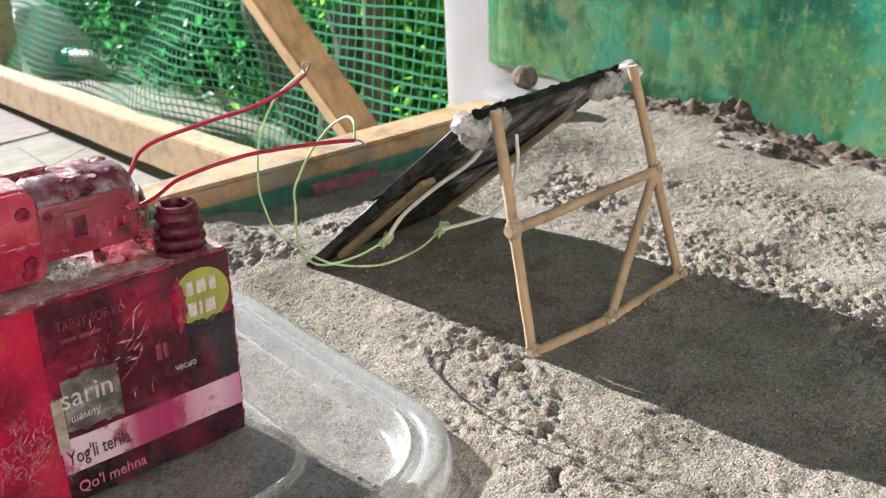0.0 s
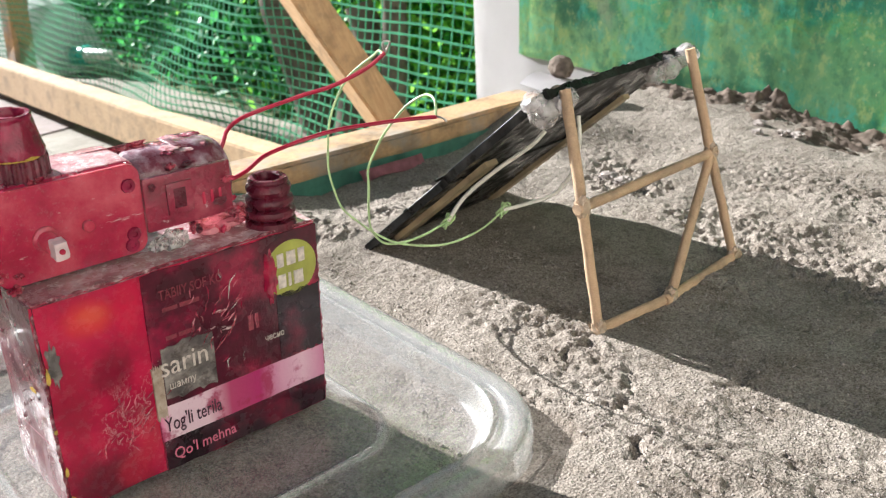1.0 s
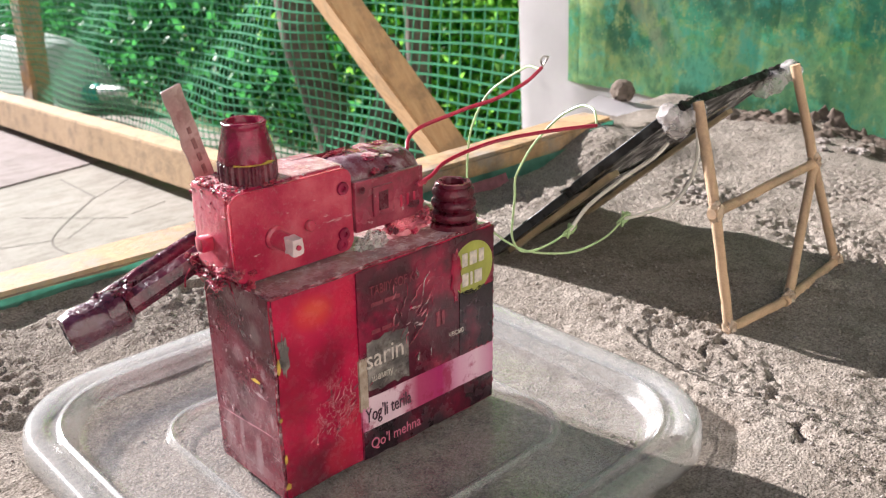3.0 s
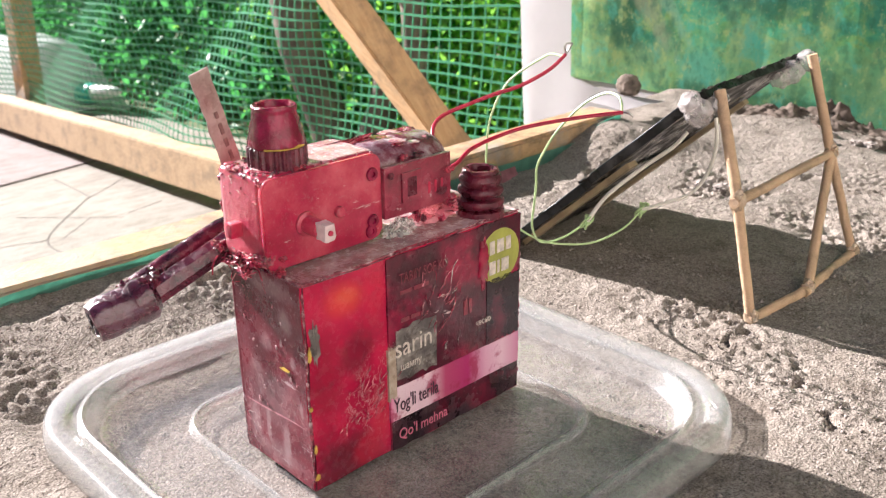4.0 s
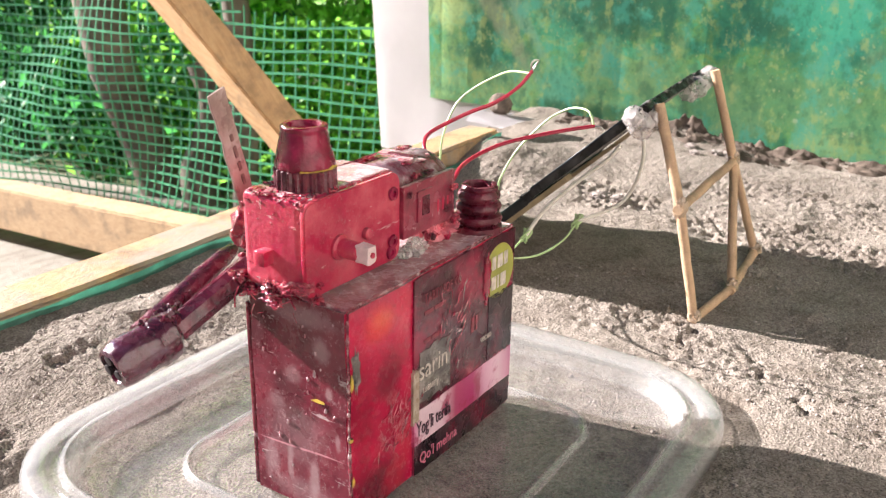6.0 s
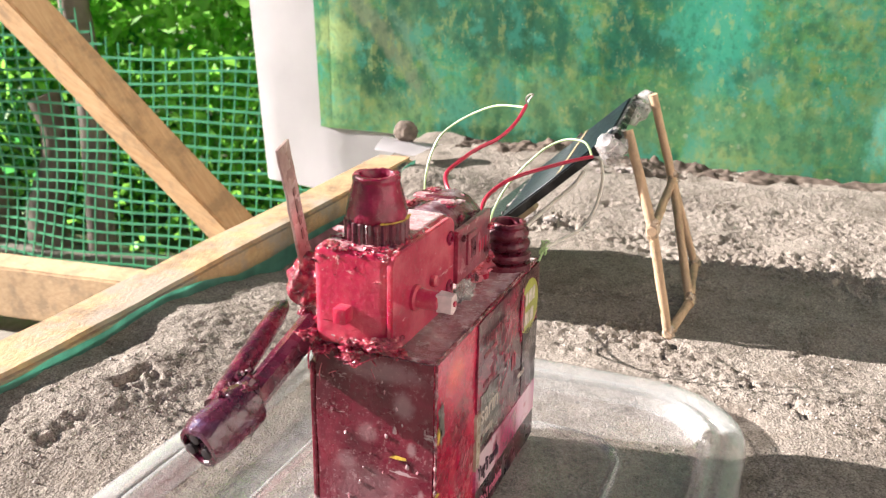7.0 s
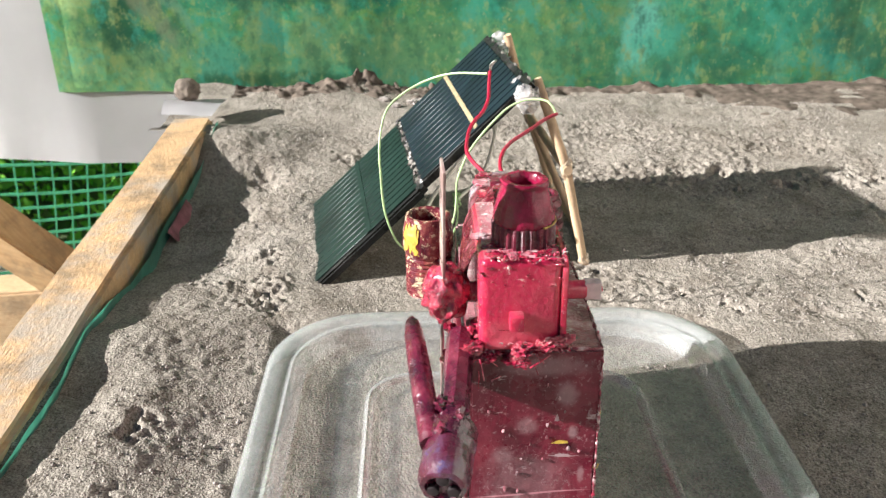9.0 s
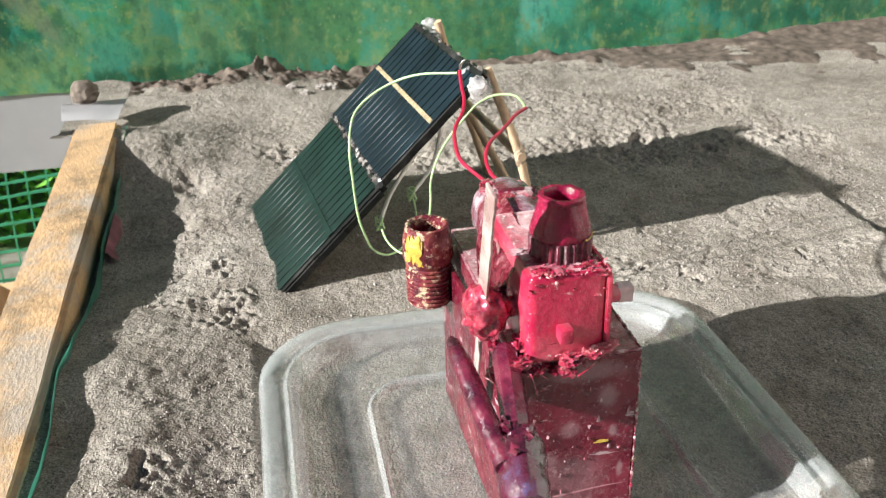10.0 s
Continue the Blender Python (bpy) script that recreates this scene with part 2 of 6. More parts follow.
def mat_leaf(name, lo, hi):
    m, t, p = nodes_of(name)
    g = t.nodes.new("ShaderNodeNewGeometry")
    link(t, ramp(t, g.outputs["Random Per Island"], [(0, lo), (0.6, hi), (1, tuple(min(1, 1.5 * v) for v in hi))]), p.inputs["Base Color"])
    p.inputs["Roughness"].default_value = 0.5
    tl = t.nodes.new("ShaderNodeBsdfTranslucent")
    tl.inputs[0].default_value = (*[min(1, v * 1.7) for v in hi], 1)
    mx = t.nodes.new("ShaderNodeMixShader")
    mx.inputs[0].default_value = 0.4
    link(t, p.outputs[0], mx.inputs[1])
    link(t, tl.outputs[0], mx.inputs[2])
    link(t, mx.outputs[0], t.nodes["Material Output"].inputs[0])
    return m


M_SAND = mat_sand()
M_LATH = mat_wood("raw_lath", (0.46, 0.275, 0.135), (0.58, 0.37, 0.20), 1.3, (30, 60, 60), 0.85)
M_BOTTOM = mat_wood("raw_lath_long", (0.44, 0.28, 0.15), (0.60, 0.42, 0.25), 1.3, (60, 12, 60))
M_BRACE = mat_wood("planed_lath", (0.53, 0.31, 0.145), (0.66, 0.43, 0.23), 0.8, (90, 7, 7))
M_STICK = mat_wood("bamboo", (0.52, 0.33, 0.195), (0.68, 0.47, 0.30), 5)
M_TRAY = plain("tray_board", (0.3, 0.22, 0.14), 0.8)
M_FLOOR = mat_floor("paving", (0.235, 0.208, 0.168), (0.30, 0.272, 0.225), (0.345, 0.305, 0.262))
M_SLAB = mat_floor("pink_paving", (0.215, 0.170, 0.155), (0.27, 0.215, 0.20), (0.31, 0.255, 0.24))
M_CLEAR = mat_clear("clear_plastic", 0.085, (0.988, 0.985, 0.982), 0.2, (0.62, 0.60, 0.59), 0.6)
M_GLUE = mat_clear("glue", 0.36, (0.95, 0.93, 0.91), 0.12, (0.68, 0.63, 0.62))
M_GLUERED = mat_paint("red_glue", [(0.25, (0.10, 0.002, 0.010)), (0.5, (0.27, 0.005, 0.032)), (0.74, (0.46, 0.06, 0.09)), (0.88, (0.70, 0.42, 0.40))], 0.15, 300, None, 0.9, 0.8)
M_DRIPRED = mat_paint("drip_red", [(0.25, (0.06, 0.002, 0.010)), (0.5, (0.30, 0.005, 0.036)), (0.62, (0.44, 0.009, 0.053)), (0.85, (0.58, 0.035, 0.07))], 0.18, 36, ((0.55, 0.34, 0.36), 0.71), 0.7, 0.4, ((0.58, 0.36, 0.38), 0.675))
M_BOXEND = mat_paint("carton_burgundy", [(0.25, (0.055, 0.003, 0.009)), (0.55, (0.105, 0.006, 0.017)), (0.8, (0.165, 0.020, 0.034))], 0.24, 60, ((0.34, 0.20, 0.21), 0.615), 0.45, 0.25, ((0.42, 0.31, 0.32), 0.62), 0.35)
# paler stops put the sky's reflection on the carton top into its colour
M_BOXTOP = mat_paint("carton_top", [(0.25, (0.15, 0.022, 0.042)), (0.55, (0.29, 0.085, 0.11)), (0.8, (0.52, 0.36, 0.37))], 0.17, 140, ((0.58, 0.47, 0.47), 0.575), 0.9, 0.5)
M_PRINT = mat_paint("carton_print", [(0.25, (0.030, 0.008, 0.012)), (0.50, (0.085, 0.010, 0.022)), (0.64, (0.21, 0.012, 0.038)), (0.85, (0.34, 0.020, 0.055))], 0.2, 48, ((0.50, 0.36, 0.37), 0.69), 0.7, 0.3, ((0.60, 0.42, 0.42), 0.655))
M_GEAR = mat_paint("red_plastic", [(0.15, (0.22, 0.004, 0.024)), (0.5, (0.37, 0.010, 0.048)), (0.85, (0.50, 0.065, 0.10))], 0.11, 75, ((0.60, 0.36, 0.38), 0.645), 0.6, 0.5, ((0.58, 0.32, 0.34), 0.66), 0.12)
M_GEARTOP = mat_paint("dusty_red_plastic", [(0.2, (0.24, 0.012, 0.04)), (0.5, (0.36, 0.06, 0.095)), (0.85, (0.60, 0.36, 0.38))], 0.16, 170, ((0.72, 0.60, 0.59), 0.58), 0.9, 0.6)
for m in (M_GEAR, M_GEARTOP):
    p = m.node_tree.nodes["Principled BSDF"]
    p.inputs["Subsurface Weight"].default_value, p.inputs["Subsurface Scale"].default_value = 0.2, 0.005
    p.inputs["Subsurface Radius"].default_value = (1.0, 0.12, 0.15)
M_CAP = mat_paint("burgundy_cap", [(0.25, (0.050, 0.004, 0.011)), (0.6, (0.095, 0.008, 0.020)), (0.9, (0.16, 0.022, 0.036))], 0.3, 170, ((0.34, 0.20, 0.21), 0.66), 0.4, 0.15)
M_CAPRED = mat_paint("cherry_cap", [(0.2, (0.085, 0.002, 0.012)), (0.55, (0.175, 0.004, 0.028)), (0.9, (0.30, 0.014, 0.055))], 0.16, 150, ((0.50, 0.26, 0.28), 0.70), 0.5, 0.3)
M_PEN = mat_paint("pen_plastic", [(0.25, (0.030, 0.004, 0.012)), (0.55, (0.085, 0.007, 0.022)), (0.82, (0.15, 0.02, 0.04))], 0.2, 150, ((0.3, 0.2, 0.22), 0.68), 0.6, 0.6)
M_PENBLUE = mat_paint("pen_blue", [(0.25, (0.028, 0.004, 0.011)), (0.55, (0.075, 0.008, 0.022)), (0.76, (0.09, 0.03, 0.06)), (0.92, (0.09, 0.13, 0.30))], 0.16, 120, None, 0.7, 0.8)
# near-black for discs that stand in for shade inside hollows and vents
M_HOLESHADE = plain("hollow_shade", (0.012, 0.005, 0.007), 0.7, var=0.1, bumps=0)
M_YELLOW = plain("yellow_paint", (0.46, 0.30, 0.045), 0.4, var=0.4, scale=500)
M_CLIP = mat_paint("maroon_plastic", [(0.2, (0.14, 0.006, 0.020)), (0.5, (0.25, 0.014, 0.042)), (0.85, (0.40, 0.07, 0.10))], 0.15, 110, ((0.50, 0.30, 0.32), 0.63), 0.6, 0.4)
M_PALE = plain("stained_white_plastic", (0.62, 0.47, 0.47), 0.35, var=0.2, scale=300)
# sheen imitating the lens glare that veils the dusty painted plastic and card
for m, weight in ((M_GEAR, 0.12), (M_GEARTOP, 0.3), (M_CLIP, 0.35), (M_BOXTOP, 0.35)):
    p = m.node_tree.nodes["Principled BSDF"]
    p.inputs["Sheen Weight"].default_value, p.inputs["Sheen Roughness"].default_value = weight, 0.45
    p.inputs["Sheen Tint"].default_value = (0.95, 0.86, 0.84, 1)
# the pale stops paint the can's bluish-white gloss into its colour
M_METAL = mat_paint("motor_can", [(0.25, (0.07, 0.008, 0.018)), (0.50, (0.15, 0.025, 0.04)), (0.70, (0.28, 0.17, 0.20)), (0.9, (0.48, 0.40, 0.43))], 0.2, 130, None, 0.5, 0.6)
M_BLADE = mat_paint("blade_plastic", [(0.3, (0.24, 0.15, 0.135)), (0.55, (0.36, 0.25, 0.23)), (0.8, (0.45, 0.34, 0.31))], 0.3, 80)
M_RED = plain("red_wire", (0.34, 0.008, 0.035), 0.35, var=0.2)
M_GREEN = plain("green_wire", (0.42, 0.56, 0.27), 0.4, var=0.2)
M_WIREWHITE = plain("white_wire", (0.72, 0.68, 0.60), 0.45, var=0.12)
M_TIN = plain("tinned_tip", (0.55, 0.53, 0.5), 0.3, 0.9)
M_CELL = plain("solar_cell", (0.007, 0.012, 0.017), 0.4, var=0.4, scale=60, bumps=0.05, Specular_IOR_Level=0.25)
M_CELLGREEN = plain("solar_cell_green", (0.007, 0.016, 0.013), 0.4, var=0.4, scale=60, bumps=0.05, Specular_IOR_Level=0.25)
M_BACK = mat_paint("black_paint", [(0.3, (0.006, 0.006, 0.006)), (0.62, (0.014, 0.013, 0.012)), (0.85, (0.035, 0.032, 0.03))], 0.4, 50, ((0.10, 0.09, 0.085), 0.68), 0.4, 0.1)
M_TAN = plain("bare_wood_strip", (0.33, 0.25, 0.15), 0.7, var=0.45, scale=70)
M_GOLD = plain("gold_strip", (0.26, 0.20, 0.115), 0.6, 0.0, 0.45, 500)
M_PAPER = plain("white_paper", (0.58, 0.545, 0.555), 0.55, var=0.04, scale=30, bumps=0.03)
M_PICTURE = mat_picture()
M_NET = plain("green_net", (0.065, 0.29, 0.155), 0.42, var=0.25, scale=60, bumps=0, Specular_IOR_Level=0.3)
M_SHEET = plain("green_sheet", (0.12, 0.31, 0.24), 0.4, var=0.35, scale=80)
M_PINK = plain("pink_cloth", (0.40, 0.16, 0.19), 0.8, var=0.35, scale=120)
M_MUD = plain("mud", (0.108, 0.083, 0.067), 0.95, var=0.5, scale=160, bumps=1.0, Specular_IOR_Level=0.1)
M_MUDBALL = plain("dried_mud", (0.17, 0.135, 0.11), 0.95, var=0.4, scale=220, bumps=0.8, Specular_IOR_Level=0.1)
M_CLOD = plain("caked_sand", (0.33, 0.285, 0.26), 0.95, var=0.35, scale=400, bumps=0.8, Specular_IOR_Level=0.1)
M_STAIN = mat_paint("dust_on_paint", [(0.25, (0.16, 0.06, 0.075)), (0.5, (0.27, 0.15, 0.165)), (0.8, (0.42, 0.31, 0.32))], 0.35, 260, None, 0.4, 0.1)
# pale stops paint the whitish glint on the carton's edges
M_RIMGLINT = mat_paint("pale_glint", [(0.25, (0.09, 0.006, 0.016)), (0.55, (0.22, 0.03, 0.05)), (0.85, (0.58, 0.42, 0.42))], 0.16, 330, ((0.66, 0.55, 0.54), 0.60), 0.9, 0.6)
M_TEAL = plain("teal_cap", (0.02, 0.45, 0.36), 0.35, var=0.1)
M_MILKY = plain("milky_bottle", (0.70, 0.74, 0.70), 0.35, var=0.08)
# one leaf colour: a lit copy, then a copy with deep shade painted in
M_LEAF = mat_leaf("leaf", (0.07, 0.23, 0.03), (0.23, 0.52, 0.07))
M_LEAFSHADE = mat_leaf("leaf_shade", (0.012, 0.05, 0.02), (0.035, 0.14, 0.035))
M_BARK = plain("bark", (0.16, 0.13, 0.10), 0.9, var=0.4, scale=25, bumps=0.8)
M_SOIL = plain("garden_soil", (0.10, 0.13, 0.05), 0.95, var=0.5, scale=9, bumps=0.6)
M_LETTER_DARK = plain("dark_letter", (0.05, 0.015, 0.03), 0.4, var=0.1, bumps=0)
M_LETTER_PINK = plain("pink_letter", (0.62, 0.16, 0.24), 0.4, var=0.1, bumps=0)
M_LETTER_RED = plain("red_letter", (0.20, 0.03, 0.045), 0.4, var=0.4, scale=900, bumps=0)
M_LETTER_CREAM = plain("cream_letter", (0.55, 0.47, 0.42), 0.4, var=0.3, scale=700, bumps=0)
M_OLIVE = plain("olive_sticker", (0.33, 0.33, 0.06), 0.35, var=0.25, scale=150)
M_GREYTEAR = mat_paint("torn_grey", [(0.25, (0.04, 0.033, 0.033)), (0.55, (0.115, 0.095, 0.088)), (0.8, (0.30, 0.26, 0.235))], 0.3, 130)
M_TARP = plain("teal_tarp", (0.010, 0.10, 0.06), 0.5, var=0.35, scale=5, bumps=0.2)
M_CRUMB = plain("sand_crumb", (0.30, 0.26, 0.235), 0.95, var=0.4, scale=900, bumps=0, Specular_IOR_Level=0.1)
M_BLACKSHAPE = mat_paint("black_print", [(0.3, (0.010, 0.006, 0.008)), (0.6, (0.03, 0.010, 0.016)), (0.85, (0.12, 0.010, 0.026))], 0.22, 60, ((0.4, 0.34, 0.35), 0.68), 0.5, 0.3)
M_GROOVE = plain("paving_groove", (0.15, 0.13, 0.105), 0.9, var=0.3, scale=60)
M_RIM = mat_clear("milky_rim", 0.20, (0.985, 0.985, 0.982), 0.16, (0.80, 0.80, 0.79), 0.9, 0.4, (0.85, 1.2))
M_VEIL = mat_paint("glue_film", [(0.25, (0.09, 0.002, 0.010)), (0.5, (0.22, 0.006, 0.03)), (0.72, (0.36, 0.06, 0.09)), (0.9, (0.6, 0.42, 0.42))], 0.14, 260, None, 0.9, 0.9, ((0.55, 0.34, 0.34), 0.60))
# the leaf colour again, with half shade painted in
M_LEAFHALFSHADE = mat_leaf("leaf_half_shade", (0.018, 0.10, 0.032), (0.06, 0.27, 0.065))
M_TANGLUE = mat_clear("stick_glue", 0.5, (0.95, 0.9, 0.84), 0.25, (0.60, 0.46, 0.33))


def mat_band():
    """One printed band running from pale pink through magenta to pink along the carton."""
    m, t, p = nodes_of("printed_band")
    c = t.nodes.new("ShaderNodeTexCoord")
    sep = t.nodes.new("ShaderNodeSeparateXYZ")
    link(t, c.outputs["Object"], sep.inputs[0])
    k = t.nodes.new("ShaderNodeMapRange")
    k.inputs[1].default_value, k.inputs[2].default_value = -0.0132, 0.0394
    link(t, sep.outputs[0], k.inputs[0])
    n = tex(t, 90, 5, 0.65)
    col = ramp(t, k.outputs[0], [(0.0, (0.62, 0.16, 0.30)), (0.06, (0.70, 0.50, 0.56)), (0.26, (0.68, 0.46, 0.53)), (0.40, (0.40, 0.05, 0.13)), (0.58, (0.38, 0.02, 0.12)), (0.72, (0.62, 0.30, 0.42)), (0.86, (0.66, 0.40, 0.50)), (1.0, (0.50, 0.16, 0.28))])
    col = mix(t, ramp(t, n, [(0.55, (0, 0, 0)), (0.62, (0.8, 0.8, 0.8))]), col, (0.30, 0.02, 0.07))
    link(t, col, p.inputs["Base Color"])
    p.inputs["Roughness"].default_value = 0.22
    p.inputs["Coat Weight"].default_value = 0.6
    bump(t, p, n, 0.4, 0.0012)
    return m


M_BAND = mat_band()
M_BEIGE = mat_paint("torn_beige", [(0.3, (0.26, 0.19, 0.14)), (0.6, (0.40, 0.31, 0.24)), (0.85, (0.50, 0.42, 0.34))], 0.4, 160)
M_FADED = plain("faded_print", (0.20, 0.11, 0.10), 0.5, var=0.4, scale=900, bumps=0)
M_BAG = mat_leaf("bag_film", (0.52, 0.58, 0.55), (0.60, 0.66, 0.63))
M_NECK = mat_paint("worn_neck", [(0.25, (0.05, 0.006, 0.012)), (0.55, (0.13, 0.018, 0.026)), (0.85, (0.26, 0.08, 0.06))], 0.25, 220, ((0.50, 0.38, 0.25), 0.535), 0.4, 0.3)
for m, level in ((M_BOXEND, 0.25), (M_CAPRED, 0.3), (M_CAP, 0.35), (M_NECK, 0.3), (M_GEAR, 0.35), (M_PRINT, 0.3), (M_BLACKSHAPE, 0.3), (M_BACK, 0.15)):
    m.node_tree.nodes["Principled BSDF"].inputs["Specular IOR Level"].default_value = level


def mat_front():
    """Glossy red print: an orange glow near the top, darker foot, crackled clear glue in the middle."""
    m, t, p = nodes_of("carton_front")
    n = tex(t, 55, 6, 0.65)
    fine = tex(t, 420, 5, 0.7)
    c = ramp(t, n, [(0.30, (0.20, 0.004, 0.024)), (0.48, (0.36, 0.006, 0.040)), (0.62, (0.46, 0.012, 0.055)), (0.75, (0.52, 0.04, 0.08))])
    for a, z, ra, rz, col, k in ((-0.030, 0.004, 0.016, 0.012, (0.085, 0.004, 0.014), 0.85), (-0.016, 0.014, 0.005, 0.010, (0.46, 0.020, 0.045), 0.6), (-0.0345, 0.034, 0.006, 0.022, (0.24, 0.006, 0.026), 0.7), (-0.024, 0.036, 0.008, 0.008, (0.14, 0.004, 0.018), 0.75),
                                 (-0.027, 0.0525, 0.0085, 0.0062, (0.62, 0.05, 0.04), 0.75), (-0.026, 0.0535, 0.0045, 0.0030, (0.76, 0.18, 0.08), 0.25), (-0.017, 0.052, 0.005, 0.010, (0.52, 0.010, 0.045), 0.7), (-0.0210, 0.0060, 0.006, 0.006, (0.45, 0.012, 0.04), 0.6)):
        c = mix(t, faded(t, spot(t, (a, FRONT_B, z), (ra, 1, rz), (0, 0, 0), n, 1.0), 0.85, 1.6, k), c, col)
    # clear crackle: thin pale broken lines
    crack = tex(t, 160, 5, 0.7, stretch=(1.0, 1.0, 0.55, 0, 32, 0))
    ridge = t.nodes.new("ShaderNodeMath")
    ridge.operation = "ABSOLUTE"
    sub = t.nodes.new("ShaderNodeMath")
    sub.operation = "SUBTRACT"
    sub.inputs[1].default_value = 0.5
    link(t, crack, sub.inputs[0])
    link(t, sub.outputs[0], ridge.inputs[0])
    where = faded(t, spot(t, (-0.0200, FRONT_B, 0.0220), (0.011, 1, 0.014), (0, 20, 0), fine, 0.8), 0.9, 1.5, 0.3)
    line = t.nodes.new("ShaderNodeMath")
    line.operation = "MULTIPLY"
    link(t, where, line.inputs[0])
    link(t, faded(t, ridge.outputs[0], 0.004, 0.016, 1.0), line.inputs[1])
    c = mix(t, line.outputs[0], c, (0.74, 0.52, 0.53))
    c = mix(t, faded(t, fine, 0.76, 0.68, 0.5), c, (0.60, 0.40, 0.42))
    link(t, c, p.inputs["Base Color"])
    link(t, ramp(t, fine, [(0.4, (0.08,) * 3), (0.62, (0.36,) * 3)]), p.inputs["Roughness"])
    p.inputs["Coat Weight"].default_value, p.inputs["Coat Roughness"].default_value = 0.4, 0.1
    p.inputs["Specular IOR Level"].default_value = 0.35
    h = t.nodes.new("ShaderNodeMath")
    h.operation = "MULTIPLY_ADD"
    h.inputs[1].default_value = 0.35
    link(t, fine, h.inputs[0])
    deep = t.nodes.new("ShaderNodeMath")
    deep.operation = "MULTIPLY"
    link(t, where, deep.inputs[0])
    link(t, crack, deep.inputs[1])
    link(t, deep.outputs[0], h.inputs[2])
    bump(t, p, h.outputs[0], 0.7, 0.0012)
    return m


def mat_end():
    """Burgundy paint with dusty stains and one thin pale crease."""
    m = mat_paint("carton_end", [(0.25, (0.070, 0.004, 0.012)), (0.55, (0.125, 0.008, 0.022)), (0.8, (0.19, 0.024, 0.040))], 0.24, 60, ((0.34, 0.20, 0.21), 0.625), 0.45, 0.3, ((0.42, 0.31, 0.32), 0.63), 0.35)
    t = m.node_tree
    p = t.nodes["Principled BSDF"]
    c = p.inputs["Base Color"].links[0].from_socket
    n = tex(t, 420, 5, 0.7)
    for b, z, rb, rz, k in ((-0.0075, 0.0480, 0.0030, 0.0040, 0.45), (-0.0040, 0.0100, 0.0018, 0.0070, 0.55), (0.0105, 0.0120, 0.0034, 0.0060, 0.45), (0.0040, 0.0130, 0.0012, 0.0060, 0.5), (-0.0095, 0.0365, 0.0014, 0.0020, 0.5), (0.0080, 0.0300, 0.0030, 0.0030, 0.3),
                            (-0.0120, 0.0240, 0.0010, 0.0030, 0.4), (0.0020, 0.0390, 0.0030, 0.0030, 0.3), (0.0, 0.0055, 0.012, 0.004, 0.3), (-0.002, 0.0560, 0.012, 0.003, 0.35), (0.002, 0.022, 0.012, 0.010, 0.22)):
        c = mix(t, faded(t, spot(t, (-0.0395, b, z), (1, rb, rz), (0, 0, 0), n, 1.0), 0.9, 1.7, k), c, (0.40, 0.28, 0.29))
    c = mix(t, faded(t, spot(t, (-0.0395, 0.0, 0.0180), (1, 0.016, 0.00035), (-3, 0, 0), n, 0.5), 0.8, 1.35, 0.75), c, (0.55, 0.24, 0.28))
    link(t, c, p.inputs["Base Color"])
    p.inputs["Specular IOR Level"].default_value = 0.35
    return m


FRONT_B = -0.0158
M_PINKGLUE = mat_clear("pink_glue", 0.5, (1.0, 0.62, 0.66), 0.15, (0.75, 0.24, 0.30))


# ---- building helpers ----
def part(name, bm, material, parent, label="", smooth=True):
    me = bpy.data.meshes.new(name)
    bm.to_mesh(me)
    bm.free()
    me.materials.append(material)
    if smooth:
        me.shade_smooth()
        me.set_sharp_from_angle(angle=radians(38))
    ob = new(name, me)
    ob.parent = parent
    return tagged(ob, label)


def thing(name, label, category, group="", kind="", at=(0, 0, 0)):
    ob = new(name)
    ob.empty_display_size = 0.01
    ob.matrix_world = RIG @ Matrix.Translation(at)
    return tagged(ob, label, category, group, kind)


def solo(name, bm, material, label, category, group="", kind="", smooth=True):
    ob = part(name, bm, material, None, "", smooth)
    ob.matrix_world = RIG
    return tagged(ob, label, category, group, kind)


def slab(lo, hi, bev=0.0, m=None, seg=2):
    bm = bmesh.new()
    bmesh.ops.create_cube(bm, size=1)
    for v in bm.verts:
        v.co = Vector([lo[i] if v.co[i] < 0 else hi[i] for i in range(3)])
    if bev:
        bmesh.ops.bevel(bm, geom=bm.edges[:], offset=bev, segments=seg, profile=0.6, affect="EDGES")
    if m:
        bm.transform(m)
    return bm


def lathe(profile, n=28, m=None, ribs=0, rib=0.0, span=(0, 0)):
    """A turned shape round z from (radius, height) rows; ribs: flutes between two rows."""
    bm = bmesh.new()
    rings = []
    for k, (r, z) in enumerate(profile):
        ring = []
        for i in range(n):
            w = 2 * math.pi * i / n
            q = r + (rib * (1 if (i * ribs * 2 // n) % 2 else -1) if ribs and span[0] <= k <= span[1] else 0)
            ring.append(bm.verts.new((q * math.cos(w), q * math.sin(w), z)))
        rings.append(ring)
    for a, b in zip(rings, rings[1:]):
        for i in range(n):
            bm.faces.new((a[i], a[(i + 1) % n], b[(i + 1) % n], b[i]))
    bm.faces.new(rings[0][::-1])
    bm.faces.new(rings[-1])
    bmesh.ops.recalc_face_normals(bm, faces=bm.faces[:])
    if m:
        bm.transform(m)
    return bm


def aim(p, q):
    """The pose that lays z from p towards q."""
    d = Vector(q) - Vector(p)
    return Matrix.Translation(p) @ d.to_track_quat("Z", "Y").to_matrix().to_4x4()


